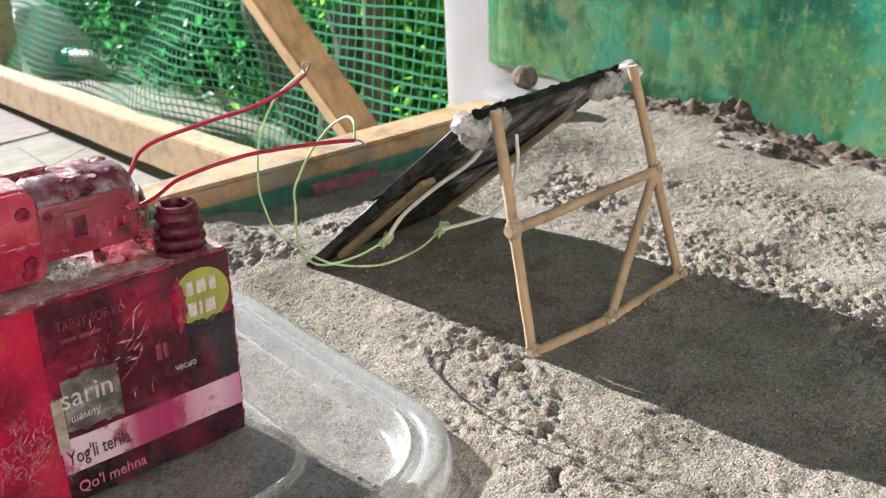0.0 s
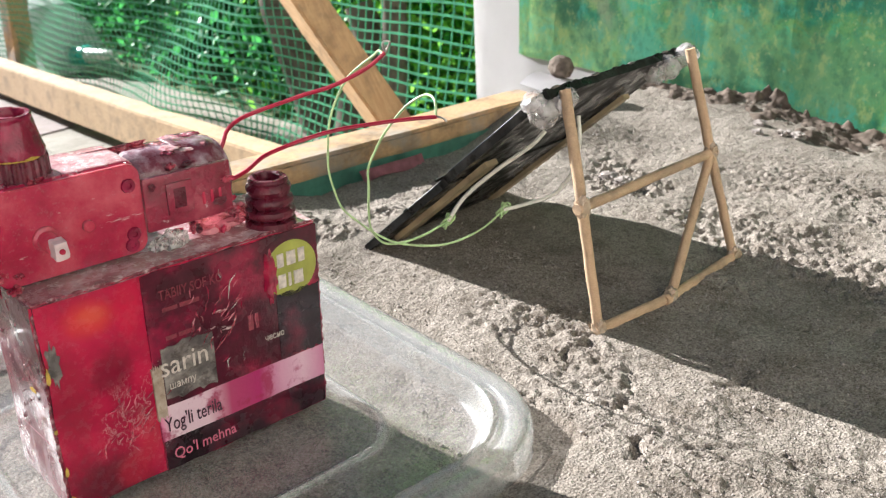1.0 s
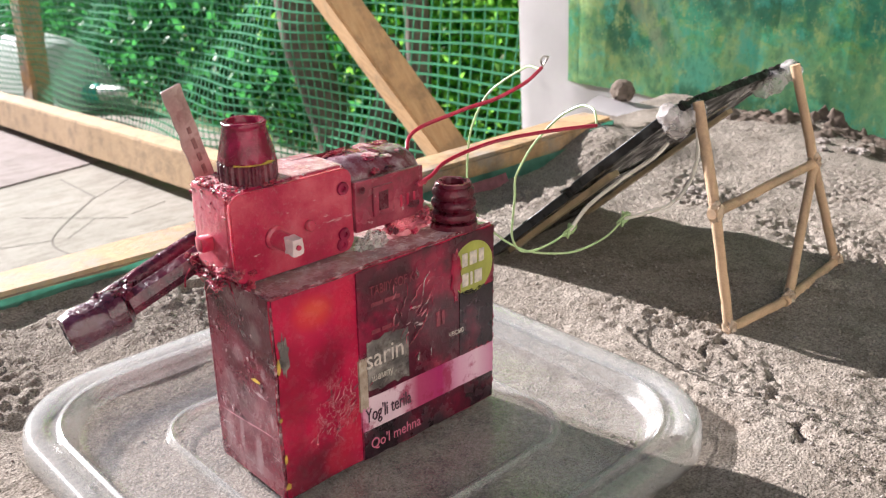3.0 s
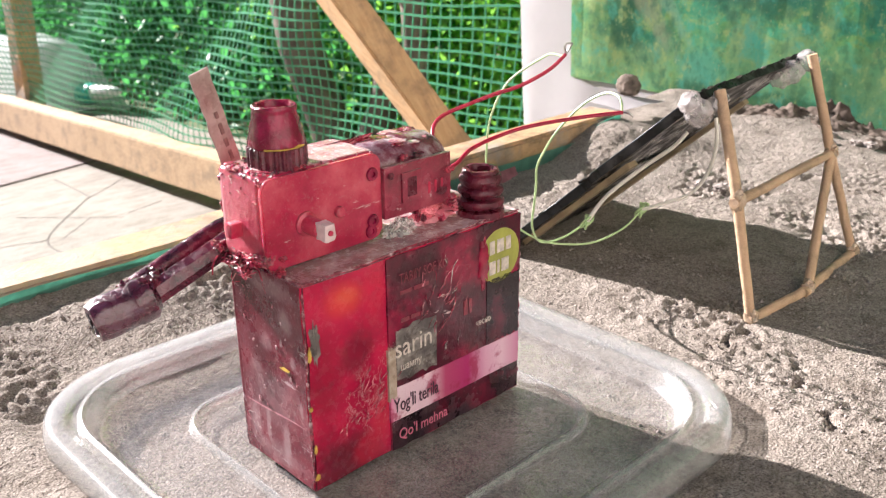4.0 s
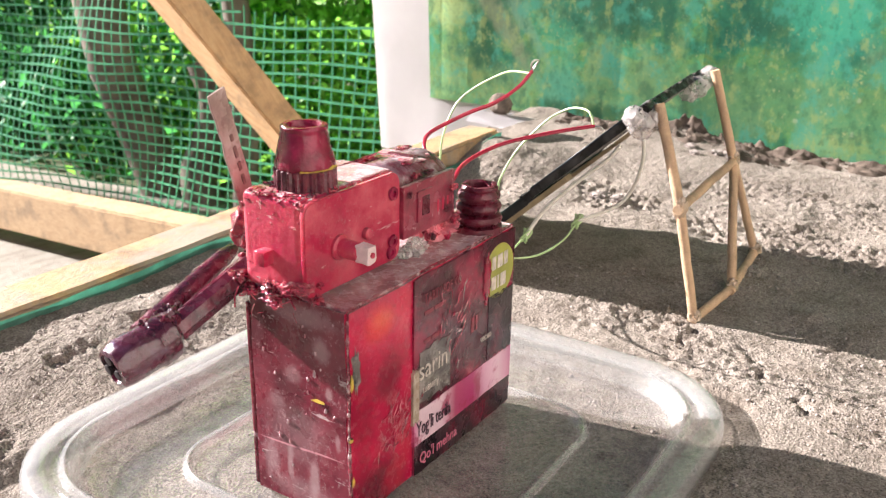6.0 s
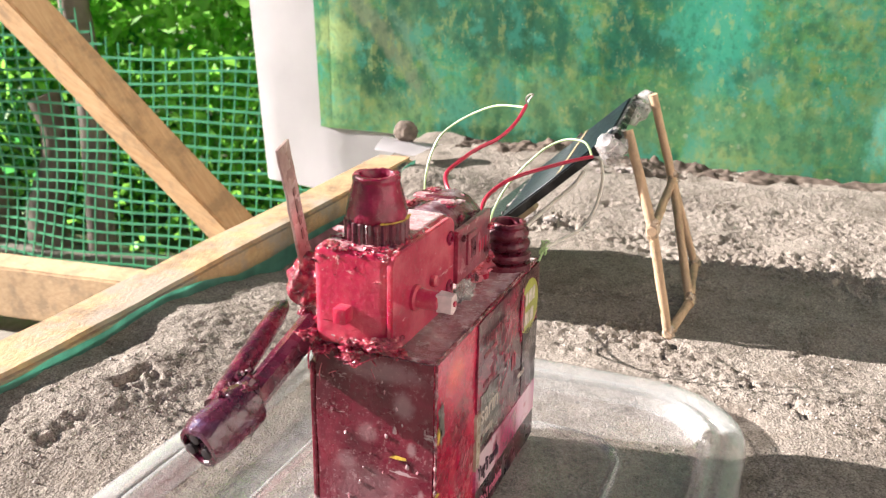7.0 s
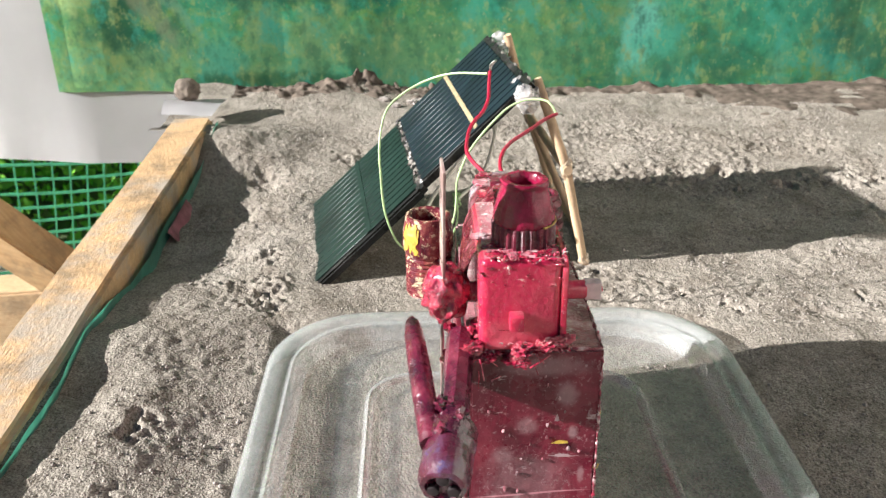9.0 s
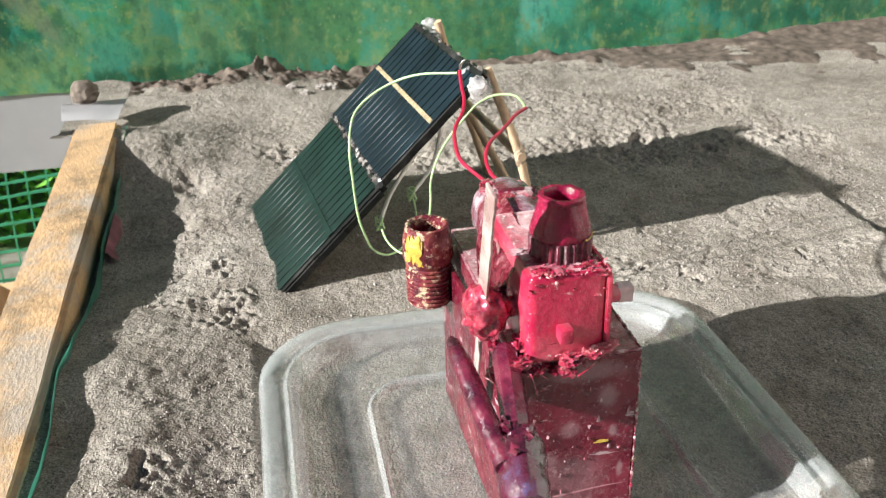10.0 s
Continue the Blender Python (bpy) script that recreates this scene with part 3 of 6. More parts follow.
def smooth_line(pts, step):
    P = [Vector(p) for p in pts]
    P = [P[0] * 2 - P[1]] + P + [P[-1] * 2 - P[-2]]
    out = []
    for i in range(1, len(P) - 2):
        a, b, c, d = P[i - 1:i + 3]
        k = max(2, int((c - b).length / step))
        for j in range(k):
            s = j / k
            out.append(0.5 * ((2 * b) + (c - a) * s + (2 * a - 5 * b + 4 * c - d) * s * s + (3 * b - a - 3 * c + d) * s ** 3))
    return out + [P[-2]]


def tube(pts, r, n=8, step=0.002, taper=None, jitter=0.0):
    line = smooth_line(pts, step) if step else [Vector(p) for p in pts]
    bm = bmesh.new()
    rings = []
    up = Vector((0.3, 0.2, 1)).normalized()
    for i, p in enumerate(line):
        d = (line[min(i + 1, len(line) - 1)] - line[max(i - 1, 0)]).normalized()
        x = d.cross(up).normalized()
        up = x.cross(d).normalized()
        q = r * (taper(i / (len(line) - 1)) if taper else 1) * (1 + random.uniform(-jitter, jitter))
        rings.append([bm.verts.new(p + x * math.cos(w) * q + up * math.sin(w) * q) for w in [2 * math.pi * k / n for k in range(n)]])
    for a, b in zip(rings, rings[1:]):
        for i in range(n):
            bm.faces.new((a[i], a[(i + 1) % n], b[(i + 1) % n], b[i]))
    bm.faces.new(rings[0][::-1])
    bm.faces.new(rings[-1])
    return bm


def blob(c, r, sub=2, rough=0.18, scale=1.0, seed=0.0):
    bm = bmesh.new()
    bmesh.ops.create_icosphere(bm, subdivisions=sub, radius=1)
    r = r if isinstance(r, (tuple, list)) else (r, r, r)
    for v in bm.verts:
        k = 1 + rough * noise.noise(v.co * 1.7 * scale + Vector((seed, seed * 2, 1))) * 2
        v.co = Vector([c[i] + v.co[i] * r[i] * k for i in range(3)])
    return bm


def crinkle(bm, amp, freq, cuts=2, seed=0.0):
    """Finer, slightly crumpled skin."""
    bmesh.ops.subdivide_edges(bm, edges=[e for e in bm.edges if e.calc_length() > 0.0010], cuts=cuts, use_grid_fill=True)
    for v in bm.verts:
        v.co += Vector([amp * (noise.noise(v.co * freq + Vector((k * 7.7, seed, 1))) + 0.5 * noise.noise(v.co * freq * 2.3 + Vector((k * 3.1, seed, 5)))) for k in range(3)])
    return bm


def join(*bms):
    out = bms[0]
    for b in bms[1:]:
        me = bpy.data.meshes.new("tmp")
        b.to_mesh(me)
        b.free()
        out.from_mesh(me)
        bpy.data.meshes.remove(me)
    return out


def letters(name, text, size, material, parent, m, label="", shear=0.0, depth=0.00008, wide=1.0):
    cu = bpy.data.curves.new(name, "FONT")
    cu.body, cu.size, cu.extrude, cu.shear = text, size, depth, shear
    cu.resolution_u = 3
    tmp = bpy.data.objects.new(name, cu)
    scene.collection.objects.link(tmp)
    me = bpy.data.meshes.new_from_object(tmp.evaluated_get(bpy.context.evaluated_depsgraph_get()))
    bpy.data.objects.remove(tmp)
    bm = bmesh.new()
    bm.from_mesh(me)
    bpy.data.meshes.remove(me)
    bm.transform(m @ Matrix.Diagonal((wide, 1, 1, 1)))
    return part(name, bm, material, parent, label, smooth=False)


# numpy value noise
def vnoise(x, y, seed):
    xi, yi = np.floor(x).astype(np.int64), np.floor(y).astype(np.int64)
    fx, fy = x - xi, y - yi
    fx, fy = fx * fx * (3 - 2 * fx), fy * fy * (3 - 2 * fy)

    def h(i, j):
        n = (i * 374761393 + j * 668265263 + seed * 974634777) & 0xFFFFFFFF
        n = ((n ^ (n >> 13)) * 1274126177) & 0xFFFFFFFF
        return ((n ^ (n >> 16)) & 0xFFFF) / 65535.0 * 2 - 1

    return (h(xi, yi) * (1 - fx) + h(xi + 1, yi) * fx) * (1 - fy) + (h(xi, yi + 1) * (1 - fx) + h(xi + 1, yi + 1) * fx) * fy


def fbm(x, y, size, seed, octaves=4, gain=0.5):
    s, w, out = 1.0 / size, 1.0, 0
    for k in range(octaves):
        c, n = math.cos(k * 1.1), math.sin(k * 1.1)
        out = out + w * vnoise((x * c - y * n) * s, (x * n + y * c) * s, seed + k * 7)
        s, w = s * 2.03, w * gain
    return out


def sheet(name, xs, ys, z, keep=None):
    """A mesh over the grid xs, ys with heights z; keep: a mask of cells."""
    X, Y = np.meshgrid(xs, ys, indexing="ij")
    co = np.stack([X, Y, z], -1).reshape(-1, 3)
    nx, ny = len(xs), len(ys)
    i, j = np.meshgrid(np.arange(nx - 1), np.arange(ny - 1), indexing="ij")
    q = np.stack([i * ny + j, (i + 1) * ny + j, (i + 1) * ny + j + 1, i * ny + j + 1], -1)
    q = q[keep] if keep is not None else q.reshape(-1, 4)
    me = bpy.data.meshes.new(name)
    me.vertices.add(len(co))
    me.vertices.foreach_set("co", co.astype(np.float32).ravel())
    me.loops.add(q.size)
    me.loops.foreach_set("vertex_index", q.astype(np.int32).ravel())
    me.polygons.add(len(q))
    me.polygons.foreach_set("loop_start", np.arange(0, q.size, 4, dtype=np.int32))
    me.update(calc_edges=True)
    me.shade_smooth()
    return me


def smoothstep(x, a, b):
    t = np.clip((x - a) / (b - a), 0, 1)
    return t * t * (3 - 2 * t)


# ---- sand in its tray ----
LATH_A, LATH_B = 0.330, 0.1495      # end and inner edge of the border lath


def axis(lo, a, b, hi, fine, coarse):
    return np.concatenate([np.arange(lo, a, coarse), np.arange(a, b, fine), np.arange(b, hi, coarse), [hi]])


LID = (-0.083, 0.083, -0.0815, 0.0810)


def strip_level(x):
    """How high the sand lies against the lath."""
    return 0.0096 - 0.0150 * smoothstep(x, 0.07, 0.16) * smoothstep(-x, -0.31, -0.25)


def near_line(x, y, p, q):
    """Distance from the stretch p to q, and how far along it."""
    dx, dy = q[0] - p[0], q[1] - p[1]
    s = np.clip(((x - p[0]) * dx + (y - p[1]) * dy) / (dx * dx + dy * dy), 0, 1)
    return np.hypot(x - p[0] - s * dx, y - p[1] - s * dy), s


def sand_height(x, y):
    z = 0.0017 * fbm(x, y, 0.09, 3) + 0.0011 * fbm(x, y, 0.032, 11, 2) + 0.00035 * fbm(x, y, 0.012, 13, 2)
    # broken-up patches on an otherwise smoothed bed: two ends, half width, strength
    edge = 0.016 * fbm(x, y, 0.03, 25, 3)
    rough = 0.20 * smoothstep(fbm(x, y, 0.05, 21, 3), 0.2, 0.8)
    for p, q, w, k in (((0.130, -0.022), (0.098, -0.090), 0.012, 0.50), ((0.255, -0.015), (0.235, -0.21), 0.022, 0.85), ((0.330, -0.02), (0.300, -0.20), 0.030, 0.5),
                       ((0.285, 0.060), (0.262, 0.035), 0.012, 1.1), ((0.100, 0.088), (0.150, 0.096), 0.012, 0.95), ((0.02, 0.105), (0.30, 0.128), 0.018, 0.16), ((-0.16, 0.095), (-0.08, 0.090), 0.02, 0.5),
                       ((0.09, -0.125), (0.10, -0.19), 0.010, 0.3)):
        rough = np.maximum(rough, k * smoothstep(-near_line(x, y, p, q)[0] + edge, -1.5 * w, -0.4 * w))
    crumb = 0.55 * np.abs(fbm(x, y, 0.0040, 33, 3, 0.6)) + 0.45 * fbm(x, y, 0.0032, 35, 3, 0.65)
    clod = 0.7 * smoothstep(fbm(x, y, 0.008, 37, 3, 0.6), 0.42, 0.8) - 1.3 * smoothstep(fbm(x, y, 0.0085, 39, 3, 0.6), 0.55, 0.9)
    z = z + (0.17 + rough) * (0.0021 * crumb - 0.0006) + (0.03 + 0.8 * rough) * 0.0017 * clod + 0.00016 * fbm(x, y, 0.0030, 41, 2, 0.7)
    # scattered pits
    for px, py, r, d in ((0.1045, -0.0780, 0.0045, 0.0040), (0.1180, -0.0480, 0.0045, 0.003), (0.0890, -0.0960, 0.0035, 0.0030), (0.0096, 0.1172, 0.0085, 0.0045), (-0.026, 0.117, 0.006, 0.002), (0.118, -0.130, 0.0040, 0.0030),
                         (0.098, -0.150, 0.0045, 0.003), (0.25, -0.14, 0.009, 0.004), (0.225, -0.17, 0.008, 0.004), (0.34, -0.135, 0.006, 0.004), (0.315, 0.020, 0.007, 0.0035), (0.205, 0.118, 0.013, 0.003), (0.255, 0.112, 0.012, 0.003)):
        wx, wy = x + 0.0042 * fbm(x, y, 0.0055, 91, 3, 0.6), y + 0.0042 * fbm(x, y, 0.0055, 97, 3, 0.6)
        k = ((wx - px) / r) ** 2 + ((wy - py) / (r * 0.55)) ** 2
        z = z - 0.8 * d * np.exp(-k * k) + 0.14 * d * np.exp(-(np.sqrt(k) - 1.6) ** 2 * 4)
    # the foot of the picture: heaped at its left part, sunk towards the right
    bank = smoothstep(x + 0.02 * fbm(x, y, 0.07, 55, 3), 0.365, 0.440)
    z = z + bank * (-0.0055 + 0.0105 * np.exp(-((y - 0.075) / 0.034) ** 2) + 0.0060 * smoothstep(y, 0.08, 0.16) + 0.0030 * np.abs(fbm(x, y, 0.035, 61, 4)))
    z = z + 0.004 * smoothstep(-y, 0.14, 0.24) * smoothstep(x, 0.33, 0.40) * (1 + fbm(x, y, 0.08, 65, 2))
    # the trampled strip by the lath
    z = z + smoothstep(y, 0.080, 0.145) * smoothstep(-x, -0.37, -0.31) * (strip_level(x) + 0.0036 * fbm(x, y, 0.045, 71, 2) + 0.0009 * fbm(x, y, 0.014, 73, 2))
    # a ledge past which the bed lies lower
    side = (x - LEDGE[0][0]) * (LEDGE[1][1] - LEDGE[0][1]) - (y - LEDGE[0][1]) * (LEDGE[1][0] - LEDGE[0][0])
    side = side / math.hypot(LEDGE[1][0] - LEDGE[0][0], LEDGE[1][1] - LEDGE[0][1]) + 0.0015 * fbm(x, y, 0.012, 95, 2)
    z = z - 0.0045 * smoothstep(LEDGE_SIDE * side, -0.001, 0.0015) * smoothstep(-y, 0.15, 0.18) * smoothstep(-x, -0.24, -0.19)
    # thin drag marks
    for p, q, d in (((0.097, -0.105), (0.115, -0.118), 0.0010), ((0.095, -0.085), (0.08, -0.15), 0.0009), ((0.16, 0.03), (0.175, -0.07), 0.0008)):
        dist, s = near_line(x + 0.002 * np.sin(y * 70), y, p, q)
        z = z - d * np.exp(-(dist / 0.0011) ** 2)
    # pressed flat under the lid, with a rut along its rim
    din = np.minimum(np.minimum(x - LID[0], LID[1] - x), np.minimum(y - LID[2], LID[3] - y))
    k = smoothstep(din, -0.004, 0.006)
    z = z * (1 - k) + k * (-0.0032 + 0.00025 * fbm(x, y, 0.01, 81, 3))
    return z


LEDGE = ((0.2509, -0.1991), (0.1056, -0.1950))
LEDGE_SIDE = 1 if (0.26 - LEDGE[0][0]) * (LEDGE[1][1] - LEDGE[0][1]) - (-0.30 - LEDGE[0][1]) * (LEDGE[1][0] - LEDGE[0][0]) > 0 else -1
sx = axis(-0.52, -0.17, 0.36, 0.450, 0.0009, 0.0022)
sy = axis(-0.85, -0.25, 0.145, 0.23, 0.0009, 0.0030)
SX, SY = np.meshgrid(sx, sy, indexing="ij")
cell_x, cell_y = (SX[:-1, :-1] + SX[1:, 1:]) / 2, (SY[:-1, :-1] + SY[1:, 1:]) / 2
keep = (cell_y < LATH_B + 0.012) | ((cell_x > LATH_A + 0.004) & (cell_y < 0.195))
sand = new("ground_sand", sheet("ground_sand", sx, sy, sand_height(SX, SY), keep))
sand.data.materials.append(M_SAND)
sand.matrix_world = RIG
tagged(sand, "dry grey sand bed, crumbly and scuffed, in a raised tray", "sand", kind="structure")

solo("tray_base", slab((-0.53, -0.86, -0.04), (0.452, 0.168, -0.0125), 0.002), M_TRAY, "rough board base holding the sand bed", "tray", kind="structure")

# ---- paved floor and what lies beyond ----
gx = np.concatenate([np.linspace(-60, -3, 12), np.linspace(-2, 4, 40), np.linspace(5, 60, 14)])
GX, GY = np.meshgrid(gx, gx, indexing="ij")
ground = new("ground", sheet("ground", gx, gx, -0.335 + 0.0 * GX))
ground.data.materials.append(M_SOIL)
ground.matrix_world = RIG
tagged(ground, "green garden ground beyond the netting", "ground", kind="structure")
FLOOR_Z = -0.27


def floor_z(b):
    return FLOOR_Z - 0.05 * (b - 0.8)


floor = new("floor", None)
bm = slab((-1.2, -1.6, -0.05), (0.74, 2.6, 0), 0)
bm.transform(Matrix.Translation((0, 0.8, FLOOR_Z)) @ pose(0, 0, 0, -2.9, 0, 0) @ Matrix.Translation((0, -0.8, 0)))
bpy.data.objects.remove(floor)
floor = solo("floor", bm, M_FLOOR, "cream sunlit paving slabs with shallow angular grooves", "floor", kind="structure")


for r, pts in ((0.0024, ((0.385, 1.290), (0.377, 1.150), (0.366, 1.128), (0.249, 0.979), (0.249, 0.865))), (0.0013, ((0.26, 1.119), (0.314, 1.054), (0.363, 0.994))), (0.0012, ((0.328, 1.029), (0.266, 0.970))),
               (0.0015, ((0.377, 1.011), (0.438, 1.029))), (0.0018, ((0.249, 0.979), (0.12, 1.03))), (0.0013, ((0.366, 1.128), (0.46, 1.20)))):
    part("groove", tube([(a, b, floor_z(b) - r * 0.7) for a, b in pts], r, 6, 0.012), M_GROOVE, floor)


def far_slab():
    """The neighbouring slab: its near edge runs slightly askew, its top stands a little proud."""
    bm = bmesh.new()
    low, high = [], []
    for a, b in ((-1.0, 1.03), (0.5, 1.36), (0.5, 2.3), (-1.0, 2.3)):
        low.append(bm.verts.new((a, b, floor_z(b) - 0.03)))
        high.append(bm.verts.new((a, b, floor_z(b) + 0.002)))
    bm.faces.new(high)
    for i in range(4):
        bm.faces.new((low[i], low[(i + 1) % 4], high[(i + 1) % 4], high[i]))
    return bm


part("paving_slab", far_slab(), M_SLAB, floor, "dusty pinkish-grey paving slab")
part("slab_joint", tube([(a, 1.25 + 0.22 * a - 0.003, floor_z(1.25 + 0.22 * a) - 0.001) for a in (-0.9, 0.0, 0.495)], 0.0016, 6, 0.05), M_GROOVE, floor)
# unseen wall, added as a reflector to fill the model's shaded front
wall = solo("wall_bounce", slab((-2.6, -1.95, -0.4), (2.6, -1.8, 2.4)), plain("cream_bounce", (0.46, 0.43, 0.39), 0.85, var=0.08, scale=3), "unseen plain cream wall added to bounce sunlight onto the model", "wall", kind="structure")


def wooden_lath(name, lo, hi, m, mat, label, kind=""):
    bm = slab(lo, hi)
    long = max(range(3), key=lambda i: hi[i] - lo[i])
    cuts = int((hi[long] - lo[long]) / 0.012)
    edges = [e for e in bm.edges if abs((e.verts[0].co - e.verts[1].co)[long]) > 1e-6]
    bmesh.ops.subdivide_edges(bm, edges=edges, cuts=cuts, use_grid_fill=True)
    rails = [e for e in bm.edges if e.is_manifold and e.calc_face_angle(0) > 1]
    bmesh.ops.bevel(bm, geom=rails, offset=0.002, segments=2, affect="EDGES")
    for v in bm.verts:
        v.co += Vector([noise.noise(v.co * 30 + Vector((k * 9.1, 0, 0))) * 0.0005 + noise.noise(v.co * 7 + Vector((k * 5.1, 3, 0))) * 0.0012 for k in range(3)])
    bm.transform(m)
    return solo(name, bm, mat, label, "lath", "wooden laths", kind=kind)


wooden_lath("border_lath", (-0.75, 0, -0.012), (LATH_A, 0.0245, 0.0125), pose(0, LATH_B, 0, 0, 0, 0.8), M_LATH, "rough sawn pale wooden lath edging the sand bed")
wooden_lath("bottom_lath", (-0.02, -1.8, -0.03), (0.02, 1.4, 0.027), pose(0.475, 0.85, -0.222, 0, 0, 0) @ pose(0, 0, 0, -3.1, 0, 0), M_BOTTOM, "long pale wooden lath lying on the paving under the netting")
by = Vector((-0.206, math.cos(radians(49.3)), math.sin(radians(49.3)))).normalized()
bz = Vector((1, 0, 0)).cross(by).normalized()
BRACE = Matrix((by.cross(bz), by, bz)).transposed().to_4x4()
BRACE.translation = (0.3388, 0.3764, 0.0)
BRACE = BRACE @ pose(0, 0, 0, 0, -24, 0)
wooden_lath("brace_lath", (-0.0128, -0.318, -0.0160), (0.0128, 0.165, 0.0160), BRACE, M_BRACE, "planed wooden brace slanting up against the netting")

wooden_lath("post_lath", (-0.02, 0, -0.02), (0.02, 0.05, 0.75), pose(0.530, 1.715, -0.30, 4, 0, 0), M_LATH, "upright wooden post carrying the netting")

# ---- netting ----
def netting():
    verts, faces = [], []

    def strand(pts, w, d):
        for p in pts:
            k = len(verts)
            for da, ds in ((-d, -w), (d, -w), (d, w), (-d, w)):
                q = Vector(p[0])
                verts.append((q.x + da, q.y + ds * p[1][0], q.z + ds * p[1][1]))
            if p is not pts[0]:
                for e in range(4):
                    f = (e + 1) % 4
                    faces.append((k - 4 + e, k - 4 + f, k + f, k + e))

    def sway(b, z):
        u = 0.544 * b + 0.839 * z
        fold = 0.014 * float(smoothstep(b, 0.5, 0.8)) * math.sin(2 * math.pi * (u - 0.48) / 0.25)
        return 0.503 + fold + 0.004 * math.sin(z * 11 + b * 2)

    def top(b):
        return 0.0445 + 0.004 * math.sin(b * 14) + 0.9 * max(0.0, b - 0.56)

    b = 0.16
    while b < 2.3:
        strand([((sway(b, z), b + 0.002 * math.sin(z * 23 + b * 40) - 0.07 * z, z - 0.05 * (b - 0.5)), (1, 0)) for z in np.linspace(-0.2, min(0.62, top(b) + 0.05 * (b - 0.5)), 28)], 0.00065, 0.0005)
        b += 0.0150
    z = -0.2
    while z < 0.62:
        strand([((sway(b, z), b, z - 0.05 * (b - 0.5) + 0.0015 * math.sin(b * 31 + z * 50)), (0, 1)) for b in np.arange(0.16 if z < 0.044 else 0.56 + (z - 0.044) / 0.9, 2.3, 0.02)], 0.0011, 0.0006)
        z += 0.0118
    me = bpy.data.meshes.new("netting")
    me.from_pydata(verts, [], faces)
    me.materials.append(M_NET)
    ob = new("netting", me)
    ob.matrix_world = RIG
    tagged(ob, "stretched green plastic garden netting with small square mesh", "netting", kind="stuff")


netting()


# ---- picture sheet ----
poster = thing("picture_sheet", "hanging white sheet with a printed green landscape, foot buried in sand", "poster", at=(0.4505, 0, 0))


def hang(name, b0, b1, z0, z1, off, mat, label, sink=0.0, slant=0.0):
    ys, zs = np.append(np.arange(b0, b1 - 0.006, 0.012), b1), np.concatenate([np.arange(z0, 0.02, 0.004), np.linspace(0.02, z1, 26)])
    bm = bmesh.new()
    grid = {}
    for i, y in enumerate(ys):
        for j, z in enumerate(zs):
            curl = max(0.0, 0.004 - z) * float(smoothstep(-y, -0.335, -0.25))
            x = off - 0.12 * curl + 0.004 * math.sin(y * 9 + 1) + 0.002 * math.sin(y * 31 + z * 8) + 0.25 * max(0, y - 0.28)
            if z0 > -0.02:
                z = z - sink * max(0.0, 1 - (z - z0) / 0.03) * float(smoothstep(0.289 - y, 0.06, 0.2))
            lean = slant * (0.12 - min(z, 0.12)) if i == len(ys) - 1 else 0
            grid[i, j] = bm.verts.new((x, y - lean, z + 0.02 * curl))
    for i in range(len(ys) - 1):
        for j in range(len(zs) - 1):
            bm.faces.new((grid[i, j], grid[i, j + 1], grid[i + 1, j + 1], grid[i + 1, j]))
    bmesh.ops.solidify(bm, geom=bm.faces[:], thickness=0.0006)
    return part(name, bm, mat, poster, label)


hang("backing", -1.1, 0.370, -0.056, 0.5, 0.0016, M_PAPER, "white paper margin", 0.0, 0.075)
hang("print", -1.1, 0.2965, -0.001, 0.5, 0.0, M_PICTURE, "painterly print of green meadow and foliage", 0.014, 0.03)


def crumbs():
    """Loose crumbs of sand, thickest where the bed is broken up."""
    rng = np.random.default_rng(9)
    n = 48000
    x, y = rng.uniform(-0.17, 0.41, n), rng.uniform(-0.26, 0.142, n)
    patch = smoothstep(fbm(x, y, 0.05, 21, 3), -0.4, 0.5)
    out = (x < LID[0] - 0.002) | (x > LID[1] + 0.002) | (y < LID[2] - 0.002) | (y > LID[3] + 0.002)
    ok = (rng.uniform(0, 1, n) < 0.25 + 0.75 * patch) & (out | (rng.uniform(0, 1, n) < 0.4))
    x, y = x[ok], y[ok]
    n = len(x)
    r = np.clip(rng.exponential(0.00013, n) + 0.00018, 0, 0.0009)
    z = sand_height(x, y) + r * 0.25
    base = np.array([(1, 0, 0), (-1, 0, 0), (0, 1, 0), (0, -1, 0), (0, 0, 1), (0, 0, -1)], float)
    tri = np.array([(0, 2, 4), (2, 1, 4), (1, 3, 4), (3, 0, 4), (2, 0, 5), (1, 2, 5), (3, 1, 5), (0, 3, 5)])
    w = rng.uniform(0, 6.28, n)
    s = rng.uniform(0.65, 1.35, (n, 6, 3))
    v = base[None] * s * r[:, None, None] + rng.normal(0, 0.12, (n, 6, 3)) * r[:, None, None]
    v = np.stack([v[..., 0] * np.cos(w)[:, None] - v[..., 1] * np.sin(w)[:, None], v[..., 0] * np.sin(w)[:, None] + v[..., 1] * np.cos(w)[:, None], v[..., 2]], -1)
    v += np.stack([x, y, z], -1)[:, None]
    f = tri[None] + (np.arange(n) * 6)[:, None, None]
    me = bpy.data.meshes.new("sand_crumbs")
    me.vertices.add(n * 6)
    me.vertices.foreach_set("co", v.astype(np.float32).ravel())
    me.loops.add(n * 24)
    me.loops.foreach_set("vertex_index", f.astype(np.int32).ravel())
    me.polygons.add(n * 8)
    me.polygons.foreach_set("loop_start", np.arange(0, n * 24, 3, dtype=np.int32))
    me.update(calc_edges=True)
    me.shade_smooth()
    me.materials.append(M_CRUMB)
    ob = new("sand_crumbs", me)
    ob.matrix_world = RIG
    tagged(ob, "loose grey sand crumbs scattered over the bed", "sand", kind="stuff")


crumbs()


